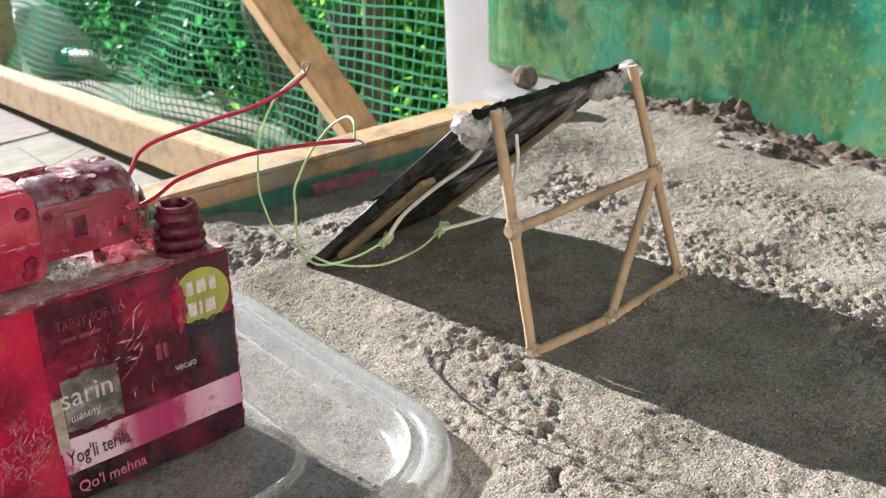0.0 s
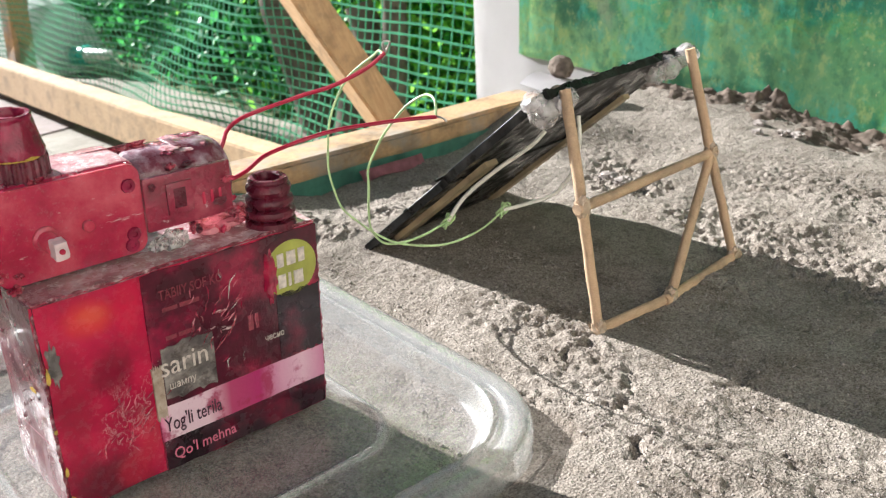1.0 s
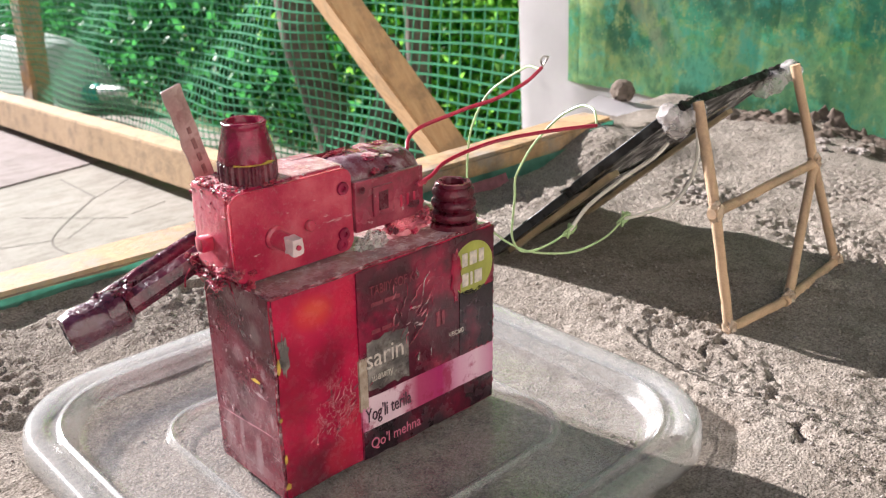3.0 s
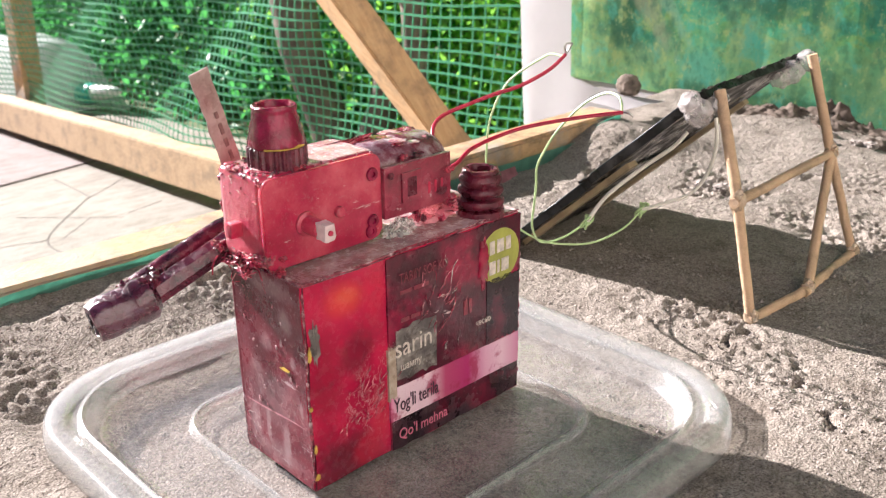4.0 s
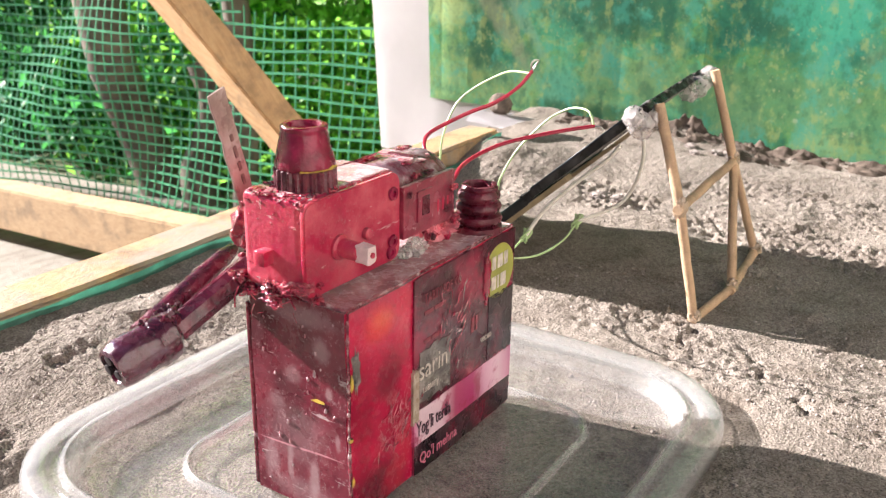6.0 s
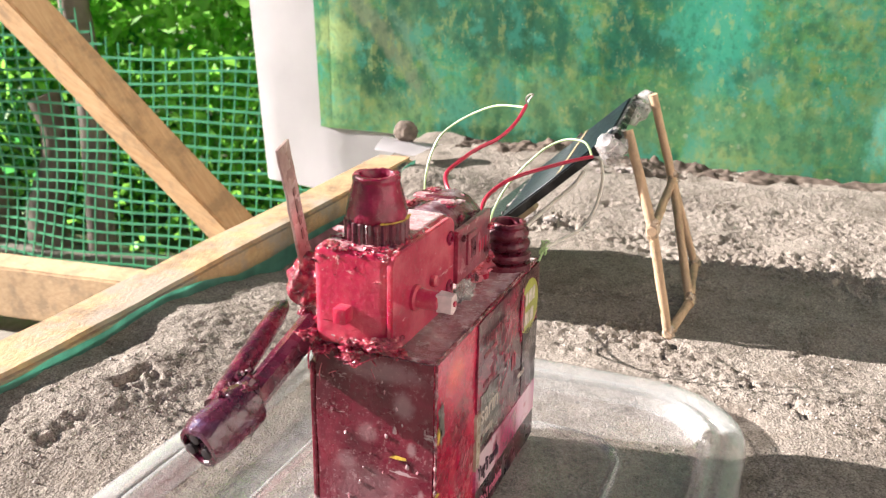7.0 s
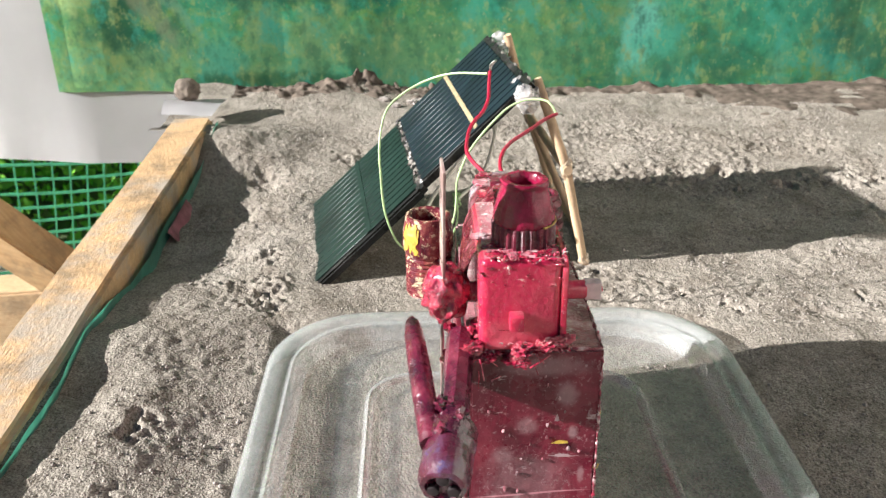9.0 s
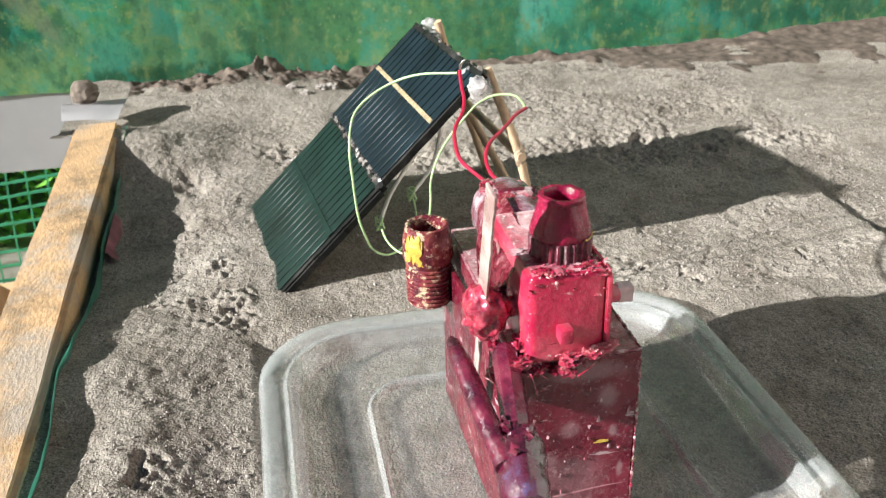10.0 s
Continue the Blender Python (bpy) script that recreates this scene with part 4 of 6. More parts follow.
# ---- clear plastic lid ----
def rounded(hx, hy, r, n=10):
    out = []
    for cx, cy, w0 in ((1, 1, 0), (-1, 1, 90), (-1, -1, 180), (1, -1, 270)):
        for k in range(n + 1):
            w = radians(w0 + 90 * k / n)
            out.append((cx * (hx - r) + r * math.cos(w), cy * (hy - r) + r * math.sin(w)))
    return out


lid = thing("container_tray", "clear plastic food container lid lying upturned on the sand", "lid", at=((LID[0] + LID[1]) / 2, 0, 0))


def lid_shell():
    hx, hy, r0 = (LID[1] - LID[0]) / 2, (LID[3] - LID[2]) / 2, 0.034
    prof = [(0.0, -0.003), (0.0, 0.0030), (0.0005, 0.0055), (0.0012, 0.0063), (0.0028, 0.0066), (0.0050, 0.0064), (0.0056, 0.0058), (0.0062, 0.0052), (0.0080, 0.0050), (0.0085, 0.0062), (0.0093, 0.0066), (0.0101, 0.0060),
            (0.0112, 0.0030), (0.0128, 0.0008), (0.0140, -0.0002), (0.0160, -0.0006), (0.0300, -0.0009), (0.0346, -0.0009), (0.0351, 0.0004), (0.0358, 0.0009), (0.0365, 0.0006), (0.0374, -0.0009), (0.046, -0.0009)]
    bm = bmesh.new()
    rings = []
    for d, z in prof:
        ring = [bm.verts.new((x, y, z)) for x, y in rounded(hx - d, hy - d, max(0.012, r0 - d * 0.5))]
        rings.append(ring)
    for a, b in zip(rings, rings[1:]):
        for i in range(len(a)):
            bm.faces.new((a[i], a[(i + 1) % len(a)], b[(i + 1) % len(a)], b[i]))
    bm.faces.new(rings[-1])
    return bm


shell = part("shell", lid_shell(), M_CLEAR, lid)
shell.data.materials.append(M_RIM)
for i, p in enumerate(shell.data.polygons):
    if i // 44 < 13 or 17 <= i // 44 < 21:
        p.material_index = 1
sol = shell.modifiers.new("thickness", "SOLIDIFY")
sol.thickness, sol.offset = 0.0005, 1
for x, y, rz in ((0.0735, -0.020, 0), (0.0735, 0.045, 0), (-0.02, 0.0720, 90), (0.04, -0.0720, 90), (-0.0735, 0.02, 0)):
    part("notch", slab((-0.0045, -0.0006, 0), (0.0045, 0.0006, 0.0018), 0.0003, pose(x, y, 0.0046, 0, 0, rz)), M_CLEAR, lid)

# ---- the painted carton model ----
model = thing("motor_model", "burgundy-painted carton model with a geared motor glued on top", "model")
BOX_LO, BOX_HI = (-0.0395, -0.0158, 0.0005), (0.0400, 0.0162, 0.0605)


def carton_body():
    bm = slab(BOX_LO, BOX_HI)
    bmesh.ops.subdivide_edges(bm, edges=bm.edges[:], cuts=14, use_grid_fill=True)
    rails = [e for e in bm.edges if e.is_manifold and e.calc_face_angle(0) > 1]
    bmesh.ops.bevel(bm, geom=rails, offset=0.0007, segments=2, affect="EDGES")
    for v in bm.verts:
        v.co += Vector([noise.noise(v.co * 60 + Vector((k * 3.3, 1, 0))) * (0.0003 if k == 1 else 0.0006) for k in range(3)])
    return bm


carton = part("carton", carton_body(), mat_end(), model, "scuffed burgundy-painted cardboard box")
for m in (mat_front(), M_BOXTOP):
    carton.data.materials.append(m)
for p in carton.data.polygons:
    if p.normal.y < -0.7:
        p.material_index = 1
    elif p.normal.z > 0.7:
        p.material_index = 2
FRONT = BOX_LO[1]


def front_patch(name, a0, a1, z0, z1, mat, lift, label="", ragged=0.0, seed=0):
    """A printed area on the front of the carton."""
    bm = bmesh.new()
    rng = random.Random(seed)
    n = 14
    top = [bm.verts.new((a0 + (a1 - a0) * i / n, FRONT - lift, z1 + rng.uniform(-ragged, ragged))) for i in range(n + 1)]
    bot = [bm.verts.new((a0 + (a1 - a0) * i / n, FRONT - lift, z0 + rng.uniform(-ragged, ragged))) for i in range(n + 1)]
    for i in range(n):
        bm.faces.new((bot[i], bot[i + 1], top[i + 1], top[i]))
    ex = bmesh.ops.extrude_face_region(bm, geom=bm.faces[:])
    for v in [g for g in ex["geom"] if isinstance(g, bmesh.types.BMVert)]:
        v.co.y += lift * 0.9 + 0.0004
    bmesh.ops.recalc_face_normals(bm, faces=bm.faces[:])
    return part(name, bm, mat, carton, label, smooth=False)


front_patch("dark_print", -0.0130, 0.0395, 0.0012, 0.0596, M_PRINT, 0.0006, "dark maroon print", 0.0003, 1)
front_patch("dark_foot", -0.0128, 0.0393, 0.0013, 0.0106, M_BLACKSHAPE, 0.00075, "near-black printed foot", 0.0002, 12)
front_patch("printed_band", -0.0132, 0.0394, 0.0105, 0.0208, M_BAND, 0.0008, "pale pink to magenta printed band", 0.00012, 2)
front_patch("torn_edge", -0.0136, -0.0108, 0.0180, 0.0335, M_BEIGE, 0.0009, "torn beige paper edge", 0.0009, 9)
front_patch("dark_shape", 0.0250, 0.0392, 0.0213, 0.0415, M_BLACKSHAPE, 0.0008, "black printed bottle shape", 0.0006, 5)
front_patch("torn_patch", -0.0105, 0.0045, 0.0225, 0.0385, M_GREYTEAR, 0.0008, "torn grey patch", 0.0007, 4)


def on_front(a, z):
    return Matrix.Translation((a, FRONT - 0.00112, z)) @ pose(0, 0, 0, 90, 0, 0)


letters("lettering", "Yog'li terila", 0.0062, M_LETTER_DARK, carton, on_front(-0.0122, 0.0134), wide=0.60)
letters("lettering", "Qo'l mehna", 0.0048, M_LETTER_PINK, carton, on_front(-0.0108, 0.0042), wide=0.84)
letters("lettering", "TABIIY SOF KO", 0.0040, M_LETTER_RED, carton, on_front(-0.0092, 0.0518), wide=0.68)
letters("lettering", "sarin", 0.0082, M_LETTER_CREAM, carton, on_front(-0.0115, 0.0302), wide=0.90)
letters("lettering", "\u0448\u0430\u043c\u043f\u0443", 0.0030, M_LETTER_CREAM, carton, on_front(-0.0095, 0.0258), wide=0.8)
letters("lettering", "\u0447\u0435\u0441\u043d\u043e", 0.0028, M_LETTER_CREAM, carton, on_front(0.0200, 0.0290), wide=0.8)
for a, z, w, h, mat in ((-0.0085, 0.0482, 0.0042, 0.0011, M_LETTER_RED), (-0.0036, 0.0482, 0.0055, 0.0011, M_LETTER_RED), (-0.0085, 0.0400, 0.0030, 0.0012, M_LETTER_RED), (-0.0048, 0.0400, 0.0036, 0.0012, M_LETTER_RED), (0.0155, 0.0340, 0.0016, 0.0046, M_LETTER_RED), (0.0178, 0.0340, 0.0010, 0.0046, M_LETTER_RED)):
    part("print_bar", slab((a, FRONT - 0.00076, z), (a + w, FRONT - 0.0005, z + h)), mat, carton, smooth=False)
seal = part("round_sticker", lathe([(0.0083, 0), (0.0085, 0.0002), (0.0083, 0.0004)], 40, Matrix.Translation((0.0305, FRONT - 0.0004, 0.0485)) @ pose(0, 0, 0, 90, 0, 0)), M_OLIVE, carton, "round olive-green sticker")
for a, z, w, h in ((-0.0045, 0.0012, 0.0022, 0.0042), (-0.0014, 0.0012, 0.0030, 0.0042), (0.0024, 0.0012, 0.0022, 0.0042), (-0.0045, -0.0052, 0.0026, 0.0042), (-0.0012, -0.0052, 0.0010, 0.0042), (0.0006, -0.0052, 0.0032, 0.0042)):
    part("print_bar", slab((0.0305 + a, FRONT - 0.00095, 0.0485 + z), (0.0305 + a + w, FRONT - 0.0006, 0.0485 + z + h), 0.0003), M_LETTER_CREAM, seal, smooth=False)
part("paint_smear", blob((0.0236, FRONT - 0.0007, 0.0480), (0.0020, 0.0005, 0.0070), 3, 0.35, 2.0, 5), M_DRIPRED, seal, "red paint over the sticker edge")
# drips of glue and paint on the front and near end; pale ones paint glints
def crease(a, z, L, w, r, mat, lift=0.0007):
    d = Vector((math.cos(w), 0, math.sin(w))) * L
    s = Vector((-math.sin(w), 0, math.cos(w))) * random.uniform(-0.35, 0.35) * L
    p = Vector((a, FRONT - lift, z))
    bm = tube([p - d, p - d * 0.3 + s * 0.6, p + d * 0.35 + s, p + d], r, 6, 0.0005, lambda u: 0.25 + 0.75 * math.sin(math.pi * min(0.97, max(0.03, u))), 0.3)
    for v in bm.verts:
        v.co.y = FRONT - lift + (v.co.y - FRONT + lift) * 0.7
    part("paint_drip", bm, mat, carton)


for k in range(70):
    a, z = (random.gauss(-0.0195, 0.0055), random.gauss(0.021, 0.006)) if k % 2 else (random.gauss(0.006, 0.005), random.gauss(0.042, 0.008))
    if not -0.037 < a < 0.024 or not 0.008 < z < 0.057 or (z < 0.023 and a > -0.015):
        continue
    crease(a, z, random.uniform(0.0006, 0.0024), random.gauss(1.0, 0.5), random.uniform(0.00010, 0.00030), (M_PINKGLUE, M_DRIPRED, M_VEIL)[k % 3], 0.0004 if a < -0.0135 else 0.0009)
# the pale half of these creases stands in for white glints
for k in range(10):
    crease(0.010 + random.gauss(0, 0.0030), random.uniform(0.027, 0.055), random.uniform(0.001, 0.0042), random.gauss(1.15, 0.3), random.uniform(0.00012, 0.00026), (M_GLUE, M_GLUERED)[k % 2], 0.0010)
for a, b, z, r in ((-0.0385, -0.0160, 0.041, (0.0006, 0.0004, 0.0022)), (-0.0393, -0.0158, 0.026, (0.0004, 0.0008, 0.0009)), (-0.0385, -0.0160, 0.0135, (0.0005, 0.0004, 0.0014)), (-0.0398, -0.006, 0.034, (0.0003, 0.0022, 0.0005)), (-0.0385, -0.0161, 0.005, (0.0009, 0.0004, 0.0010))):
    part("paint_fleck", blob((a, b, z), r, 1, 0.5, 1, a * 900), M_YELLOW, carton, "yellow paint fleck")
for k in range(46):
    e = k % 4
    s = random.random()
    c = ((-0.0394, -0.0157, 0.004 + 0.056 * s), (-0.039 + 0.078 * s, -0.0157, 0.0604), (-0.0394, -0.0157 + 0.031 * s, 0.0604), (0.0399, -0.0157, 0.004 + 0.056 * s))[e]
    r = random.uniform(0.0002, 0.0005)
    part("paint_chip", blob(c, (r, r, r * random.uniform(0.8, 2.2)) if e in (0, 3) else (r * 2, r, r * 0.7), 2, 0.6, 2, k + 7), (M_GLUERED, M_BOXEND, M_VEIL, M_BOXEND)[(k // 4) % 4], carton)
part("torn_patch", blob((-0.0368, FRONT - 0.0002, 0.0440), (0.0012, 0.0003, 0.0042), 3, 0.6, 2.0, 8), M_GREYTEAR, carton, "torn grey patch")
for k in range(26):
    b, z = random.uniform(-0.0155, 0.0150), random.uniform(0.003, 0.058)
    r = random.uniform(0.0002, 0.0005)
    part("paint_chip", blob((-0.0397, b, z), (0.00025, r, r * random.uniform(1, 2.5)), 1, 0.5, 2, k + 77), (M_STAIN, M_BOXTOP)[k % 2], carton)
# edge glints of the carton, built as thin pale beads
for pts in ([(-0.0391, -0.0153, 0.0603), (-0.0393, 0.0, 0.0606), (-0.0391, 0.0158, 0.0604)], [(-0.0390, -0.0155, 0.0604), (-0.010, -0.0157, 0.0604), (0.016, -0.0156, 0.0605), (0.0396, -0.0155, 0.0604)],
            [(-0.0393, -0.0156, 0.058), (-0.0394, -0.0157, 0.030), (-0.0393, -0.0156, 0.004)], [(0.0396, -0.0156, 0.059), (0.0399, -0.0158, 0.030), (0.0397, -0.0157, 0.003)]):
    part("edge_glint", tube(pts, 0.00034, 6, 0.0011, jitter=0.75), M_RIMGLINT, carton, "thin pale bead painting the glint along a carton edge")
part("side_flap", slab((-0.0385, 0.0172, 0.001), (0.036, 0.0186, 0.0545), 0.0004, pose(0, 0, 0, 0, 0, 1.2)), M_BOXEND, model, "loose burgundy side flap")

# geared motor
GLO, GHI = (-0.0420, -0.0060, 0.0614), (-0.0052, 0.0142, 0.0855)
gear = part("gearbox", slab((GLO[0], GLO[1] + 0.0012, GLO[2]), GHI, 0.0022, seg=3), M_GEAR, model, "glossy red translucent gearbox housing")


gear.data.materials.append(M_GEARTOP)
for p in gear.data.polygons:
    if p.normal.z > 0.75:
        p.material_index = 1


def plate(n=6):
    """The flat cheek of the gearbox with rounded corners."""
    a0, a1, z0, z1, r = GLO[0] - 0.0003, GHI[0] + 0.0003, GLO[2], GHI[2] - 0.0004, 0.0034
    ca, cz = (a0 + a1) / 2, (z0 + z1) / 2
    ring = rounded((a1 - a0) / 2, (z1 - z0) / 2, r, n)
    bm = bmesh.new()
    f = bm.faces.new([bm.verts.new((ca + x, GLO[1], cz + z)) for x, z in ring])
    ex = bmesh.ops.extrude_face_region(bm, geom=[f])
    for v in [g for g in ex["geom"] if isinstance(g, bmesh.types.BMVert)]:
        v.co.y += 0.0014
    bmesh.ops.recalc_face_normals(bm, faces=bm.faces[:])
    bmesh.ops.bevel(bm, geom=[e for e in bm.edges if e.calc_face_angle(0) > 1.2], offset=0.0003, segments=2, affect="EDGES")
    return bm


part("cheek", plate(), M_GEAR, gear, "smooth red cheek plate")
for a, z in ((-0.0083, 0.0797), (-0.0093, 0.0632 + 0.0008), (-0.0085, 0.0668)):
    part("screw", lathe([(0.0015, 0), (0.0019, 0.0004), (0.0017, 0.0009), (0.0008, 0.0009), (0.0007, 0.0004)], 16, Matrix.Translation((a, GLO[1] + 0.0002, z)) @ pose(0, 0, 0, 90, 0, 0)), M_CAPRED, gear, "small red-painted screw")
part("boss", lathe([(0.0015, 0), (0.0015, 0.0012), (0.0011, 0.0016)], 18, Matrix.Translation((-0.0196, GLO[1], 0.0722)) @ pose(0, 0, 0, 90, 0, 0)), M_GEAR, gear)
part("boss", lathe([(0.0032, 0), (0.0032, 0.0008), (0.0026, 0.0012)], 20, Matrix.Translation((-0.0300, GLO[1], 0.0716)) @ pose(0, 0, 0, 90, 0, 0)), M_GEAR, gear)
SHAFT = Matrix.Translation((-0.0300, GLO[1], 0.0716)) @ pose(0, 0, 0, 90, 0, 0)
part("shaft", lathe([(0.0024, 0), (0.0026, 0.0004), (0.0024, 0.0010), (0.0023, 0.0060), (0.0021, 0.0064), (0.0015, 0.0066)], 22, SHAFT), M_GEAR, model, "red-stained output shaft")
tip = part("shaft_tip", crinkle(slab((-0.0016, -0.0022, 0.0060), (0.0016, 0.0022, 0.0100), 0.0004, SHAFT), 0.0003, 500, 3), M_PALE, model, "bare pinkish-white shaft tip")
part("bore", lathe([(0.0007, 0.0100), (0.0007, 0.0104), (0.0004, 0.0104)], 12, Matrix.Translation((-0.0300, GLO[1], 0.0716)) @ pose(0, 0, 0, 90, 0, 0)), M_GEAR, tip)
part("side_lug", slab((-0.0455, 0.0040, 0.0685), (-0.0415, 0.0075, 0.0725), 0.0008), M_GEAR, gear)


def motor_can():
    bm = lathe([(0.0090, -0.0052), (0.0098, -0.0040), (0.0098, 0.0180), (0.0093, 0.0200), (0.0042, 0.0200), (0.0040, 0.0215), (0.0015, 0.0215)], 36)
    for v in bm.verts:
        v.co.y = max(-0.0092, min(0.0092, v.co.y))
    bm.transform(Matrix.Translation((0, 0.0042, 0.0752)) @ pose(0, 0, 0, 0, 90, 0))
    for v in bm.verts:
        v.co += Vector([0.0005 * noise.noise(v.co * 260 + Vector((k * 5, 0, 0))) for k in range(3)])
    return bm


motor = part("motor", motor_can(), M_METAL, model, "small dc motor can smeared with burgundy paint")


def cage():
    bm = slab((-0.0050, -0.0072, 0.0662), (0.0196, -0.0056, 0.0806), 0.0004)
    return bm


part("clip_plate", cage(), M_CLIP, motor, "red plastic motor clip")
part("slot_frame", slab((0.0008, -0.0079, 0.0695), (0.0082, -0.0066, 0.0782), 0.0006), M_CLIP, motor, "raised red window frame")
for a, w, z0, z1 in ((0.0026, 0.0034, 0.0712, 0.0766), (0.0108, 0.0009, 0.0700, 0.0736), (0.0132, 0.0009, 0.0700, 0.0736), (0.0156, 0.0009, 0.0700, 0.0736)):
    part("slot", slab((a, -0.0081 if w > 0.002 else -0.0074, z0), (a + w, -0.0060, z1), 0.0003), M_CAP if w > 0.002 else M_DRIPRED, motor, "dark slot")
part("rib", slab((0.0085, 0.0005, 0.0838), (0.0105, 0.0080, 0.0852), 0.0006), M_CAP, motor)
part("end_cap", lathe([(0.0076, 0), (0.0086, 0.0006), (0.0086, 0.0030), (0.0076, 0.0037), (0.0030, 0.0038)], 32, Matrix.Translation((0.0185, 0.0042, 0.0748)) @ pose(0, 0, 0, 0, 90, 0)), M_METAL, motor, "rounded motor end cap")
for b in (0.0006, 0.0078):
    part("terminal", slab((0.0215, b, 0.0765), (0.0262, b + 0.0020, 0.0771), 0.0002, pose(0, 0, 0, 0, -6, 0)), M_TIN, motor, "tinned terminal")
# glue round the motor
for k in range(30):
    c = (random.uniform(-0.0435, -0.0375), random.uniform(-0.006, 0.017), random.uniform(0.0585, 0.0650))
    part("glue_blob", blob(c, (random.uniform(0.0007, 0.0020), random.uniform(0.0010, 0.0030), random.uniform(0.0006, 0.0018)), 3, 0.5, 2.2, k), M_GLUERED, gear)
for k in range(14):
    a, b_ = random.uniform(-0.041, -0.026), random.uniform(-0.004, 0.0135)
    part("glue_blob", blob((a, b_, 0.0855), (random.uniform(0.001, 0.0035), random.uniform(0.001, 0.003), random.uniform(0.0003, 0.0006)), 3, 0.35, 2.0, k + 50), (M_GLUERED, M_GEARTOP)[k % 2], gear)
for k in range(14):
    p = Vector((random.uniform(-0.0445, -0.038), random.uniform(-0.008, 0.018), random.uniform(0.054, 0.068)))
    d = Vector((random.uniform(-0.3, 0.1), random.uniform(-1, 1), random.uniform(-1.2, 0.4))).normalized() * random.uniform(0.002, 0.006)
    part("glue_thread", tube([p, p + d * 0.5 + Vector((-0.0006, 0, 0.0003)), p + d], random.uniform(0.00010, 0.00026), 5, 0.0012), M_GLUERED, gear)
for k in range(26):
    p = Vector((random.uniform(-0.004, 0.021), random.uniform(-0.008, -0.004), random.uniform(0.062, 0.083)))
    part("glue_blob", blob(p, (random.uniform(0.0006, 0.0018), random.uniform(0.0004, 0.0010), random.uniform(0.0005, 0.0014)), 3, 0.4, 2.0, k + 140), (M_GLUERED, M_CAP, M_GEAR)[k % 3], motor)
for k in range(12):
    p = Vector((random.uniform(0.001, 0.020), random.uniform(0.000, 0.010), random.uniform(0.0838, 0.0846)))
    part("glue_blob", blob(p, (random.uniform(0.0015, 0.0038), random.uniform(0.0015, 0.0032), random.uniform(0.0003, 0.0006)), 3, 0.25, 1.6, k + 180), (M_VEIL, M_GEARTOP, M_GLUERED)[k % 3], motor)
for a, b, z, r in ((0.000, -0.0070, 0.0625, (0.0030, 0.0022, 0.0030)), (0.0035, -0.0065, 0.0622, (0.0020, 0.0020, 0.0022)), (-0.0030, -0.0062, 0.0620, (0.0018, 0.0018, 0.0018)), (0.017, -0.003, 0.0630, (0.0070, 0.0050, 0.0030)), (0.022, -0.005, 0.0640, (0.0035, 0.0025, 0.0022))):
    part("glue_blob", blob(( a, b, z), r, 3, 0.45, 1.8, a * 500), M_GLUE if a < 0.01 else M_PINKGLUE, motor, "clear hot glue" if a < 0.01 else "pink-stained hot glue")


for k in range(56):
    top = k % 3
    c = (-0.0418 + (random.uniform(0, 0.008) if top else 0), random.uniform(-0.0045, 0.0138), 0.0856 if top else random.uniform(0.0785, 0.0855))
    r = random.uniform(0.0002, 0.0006)
    part("glue_crust", blob(c, (r, r * random.uniform(0.8, 1.8), r * 0.7), 2, 0.5, 2.0, k + 300), (M_GLUERED, M_GEAR, M_VEIL)[k % 3], gear)


# pale splinters on the housing's upper and lower edges: glue bits and built-in glints
for k in range(60):
    u = random.random()
    c = ((-0.0420, -0.0055 + 0.019 * u, 0.0853), (-0.0420 + 0.036 * u, -0.0052, 0.0855), (-0.0422, -0.0050 + 0.018 * u, 0.0625 + 0.002 * random.random()), (-0.0410, 0.0138, 0.063 + 0.021 * u))[k % 4]
    d = Vector((random.uniform(-0.6, 0.2), random.uniform(-0.7, 0.7), random.uniform(-0.2, 0.9))).normalized() * random.uniform(0.0005, 0.0014)
    part("glue_glint", tube([c, Vector(c) + d * 0.6, Vector(c) + d + Vector((0, 0, -0.0002))], random.uniform(0.00012, 0.00028), 5, 0.0006, lambda s: 1.1 - s), (M_PINKGLUE, M_GLUE, M_VEIL)[k % 3], gear)


def glue_veil():
    """A film of glue draped from the motor down the side of the gearbox."""
    bm = bmesh.new()
    rows = []
    for u in np.linspace(0, 1, 26):
        row = []
        for s in np.linspace(0, 1, 16):
            a = 0.004 - 0.034 * u
            top = Vector((a, 0.0075 + 0.002 * u, 0.0850 + 0.0012 * (1 - u)))
            foot = Vector((a - 0.003, 0.0172 - 0.002 * abs(u - 0.5), 0.0640 + 0.006 * u))
            p = top.lerp(foot, s)
            p.y += 0.0030 * math.sin(math.pi * s) + 0.0007 * noise.noise(Vector((a * 420, s * 1.5, 3))) + 0.0003 * noise.noise(Vector((a * 1300, s * 3, 7)))
            p.z += 0.0022 * math.sin(math.pi * s)
            row.append(bm.verts.new(p))
        rows.append(row)
    for p, q in zip(rows, rows[1:]):
        for i in range(15):
            bm.faces.new((p[i], q[i], q[i + 1], p[i + 1]))
    bmesh.ops.solidify(bm, geom=bm.faces[:], thickness=0.0006)
    return bm


part("glue_film", glue_veil(), M_VEIL, motor, "streaky red film of hardened glue")


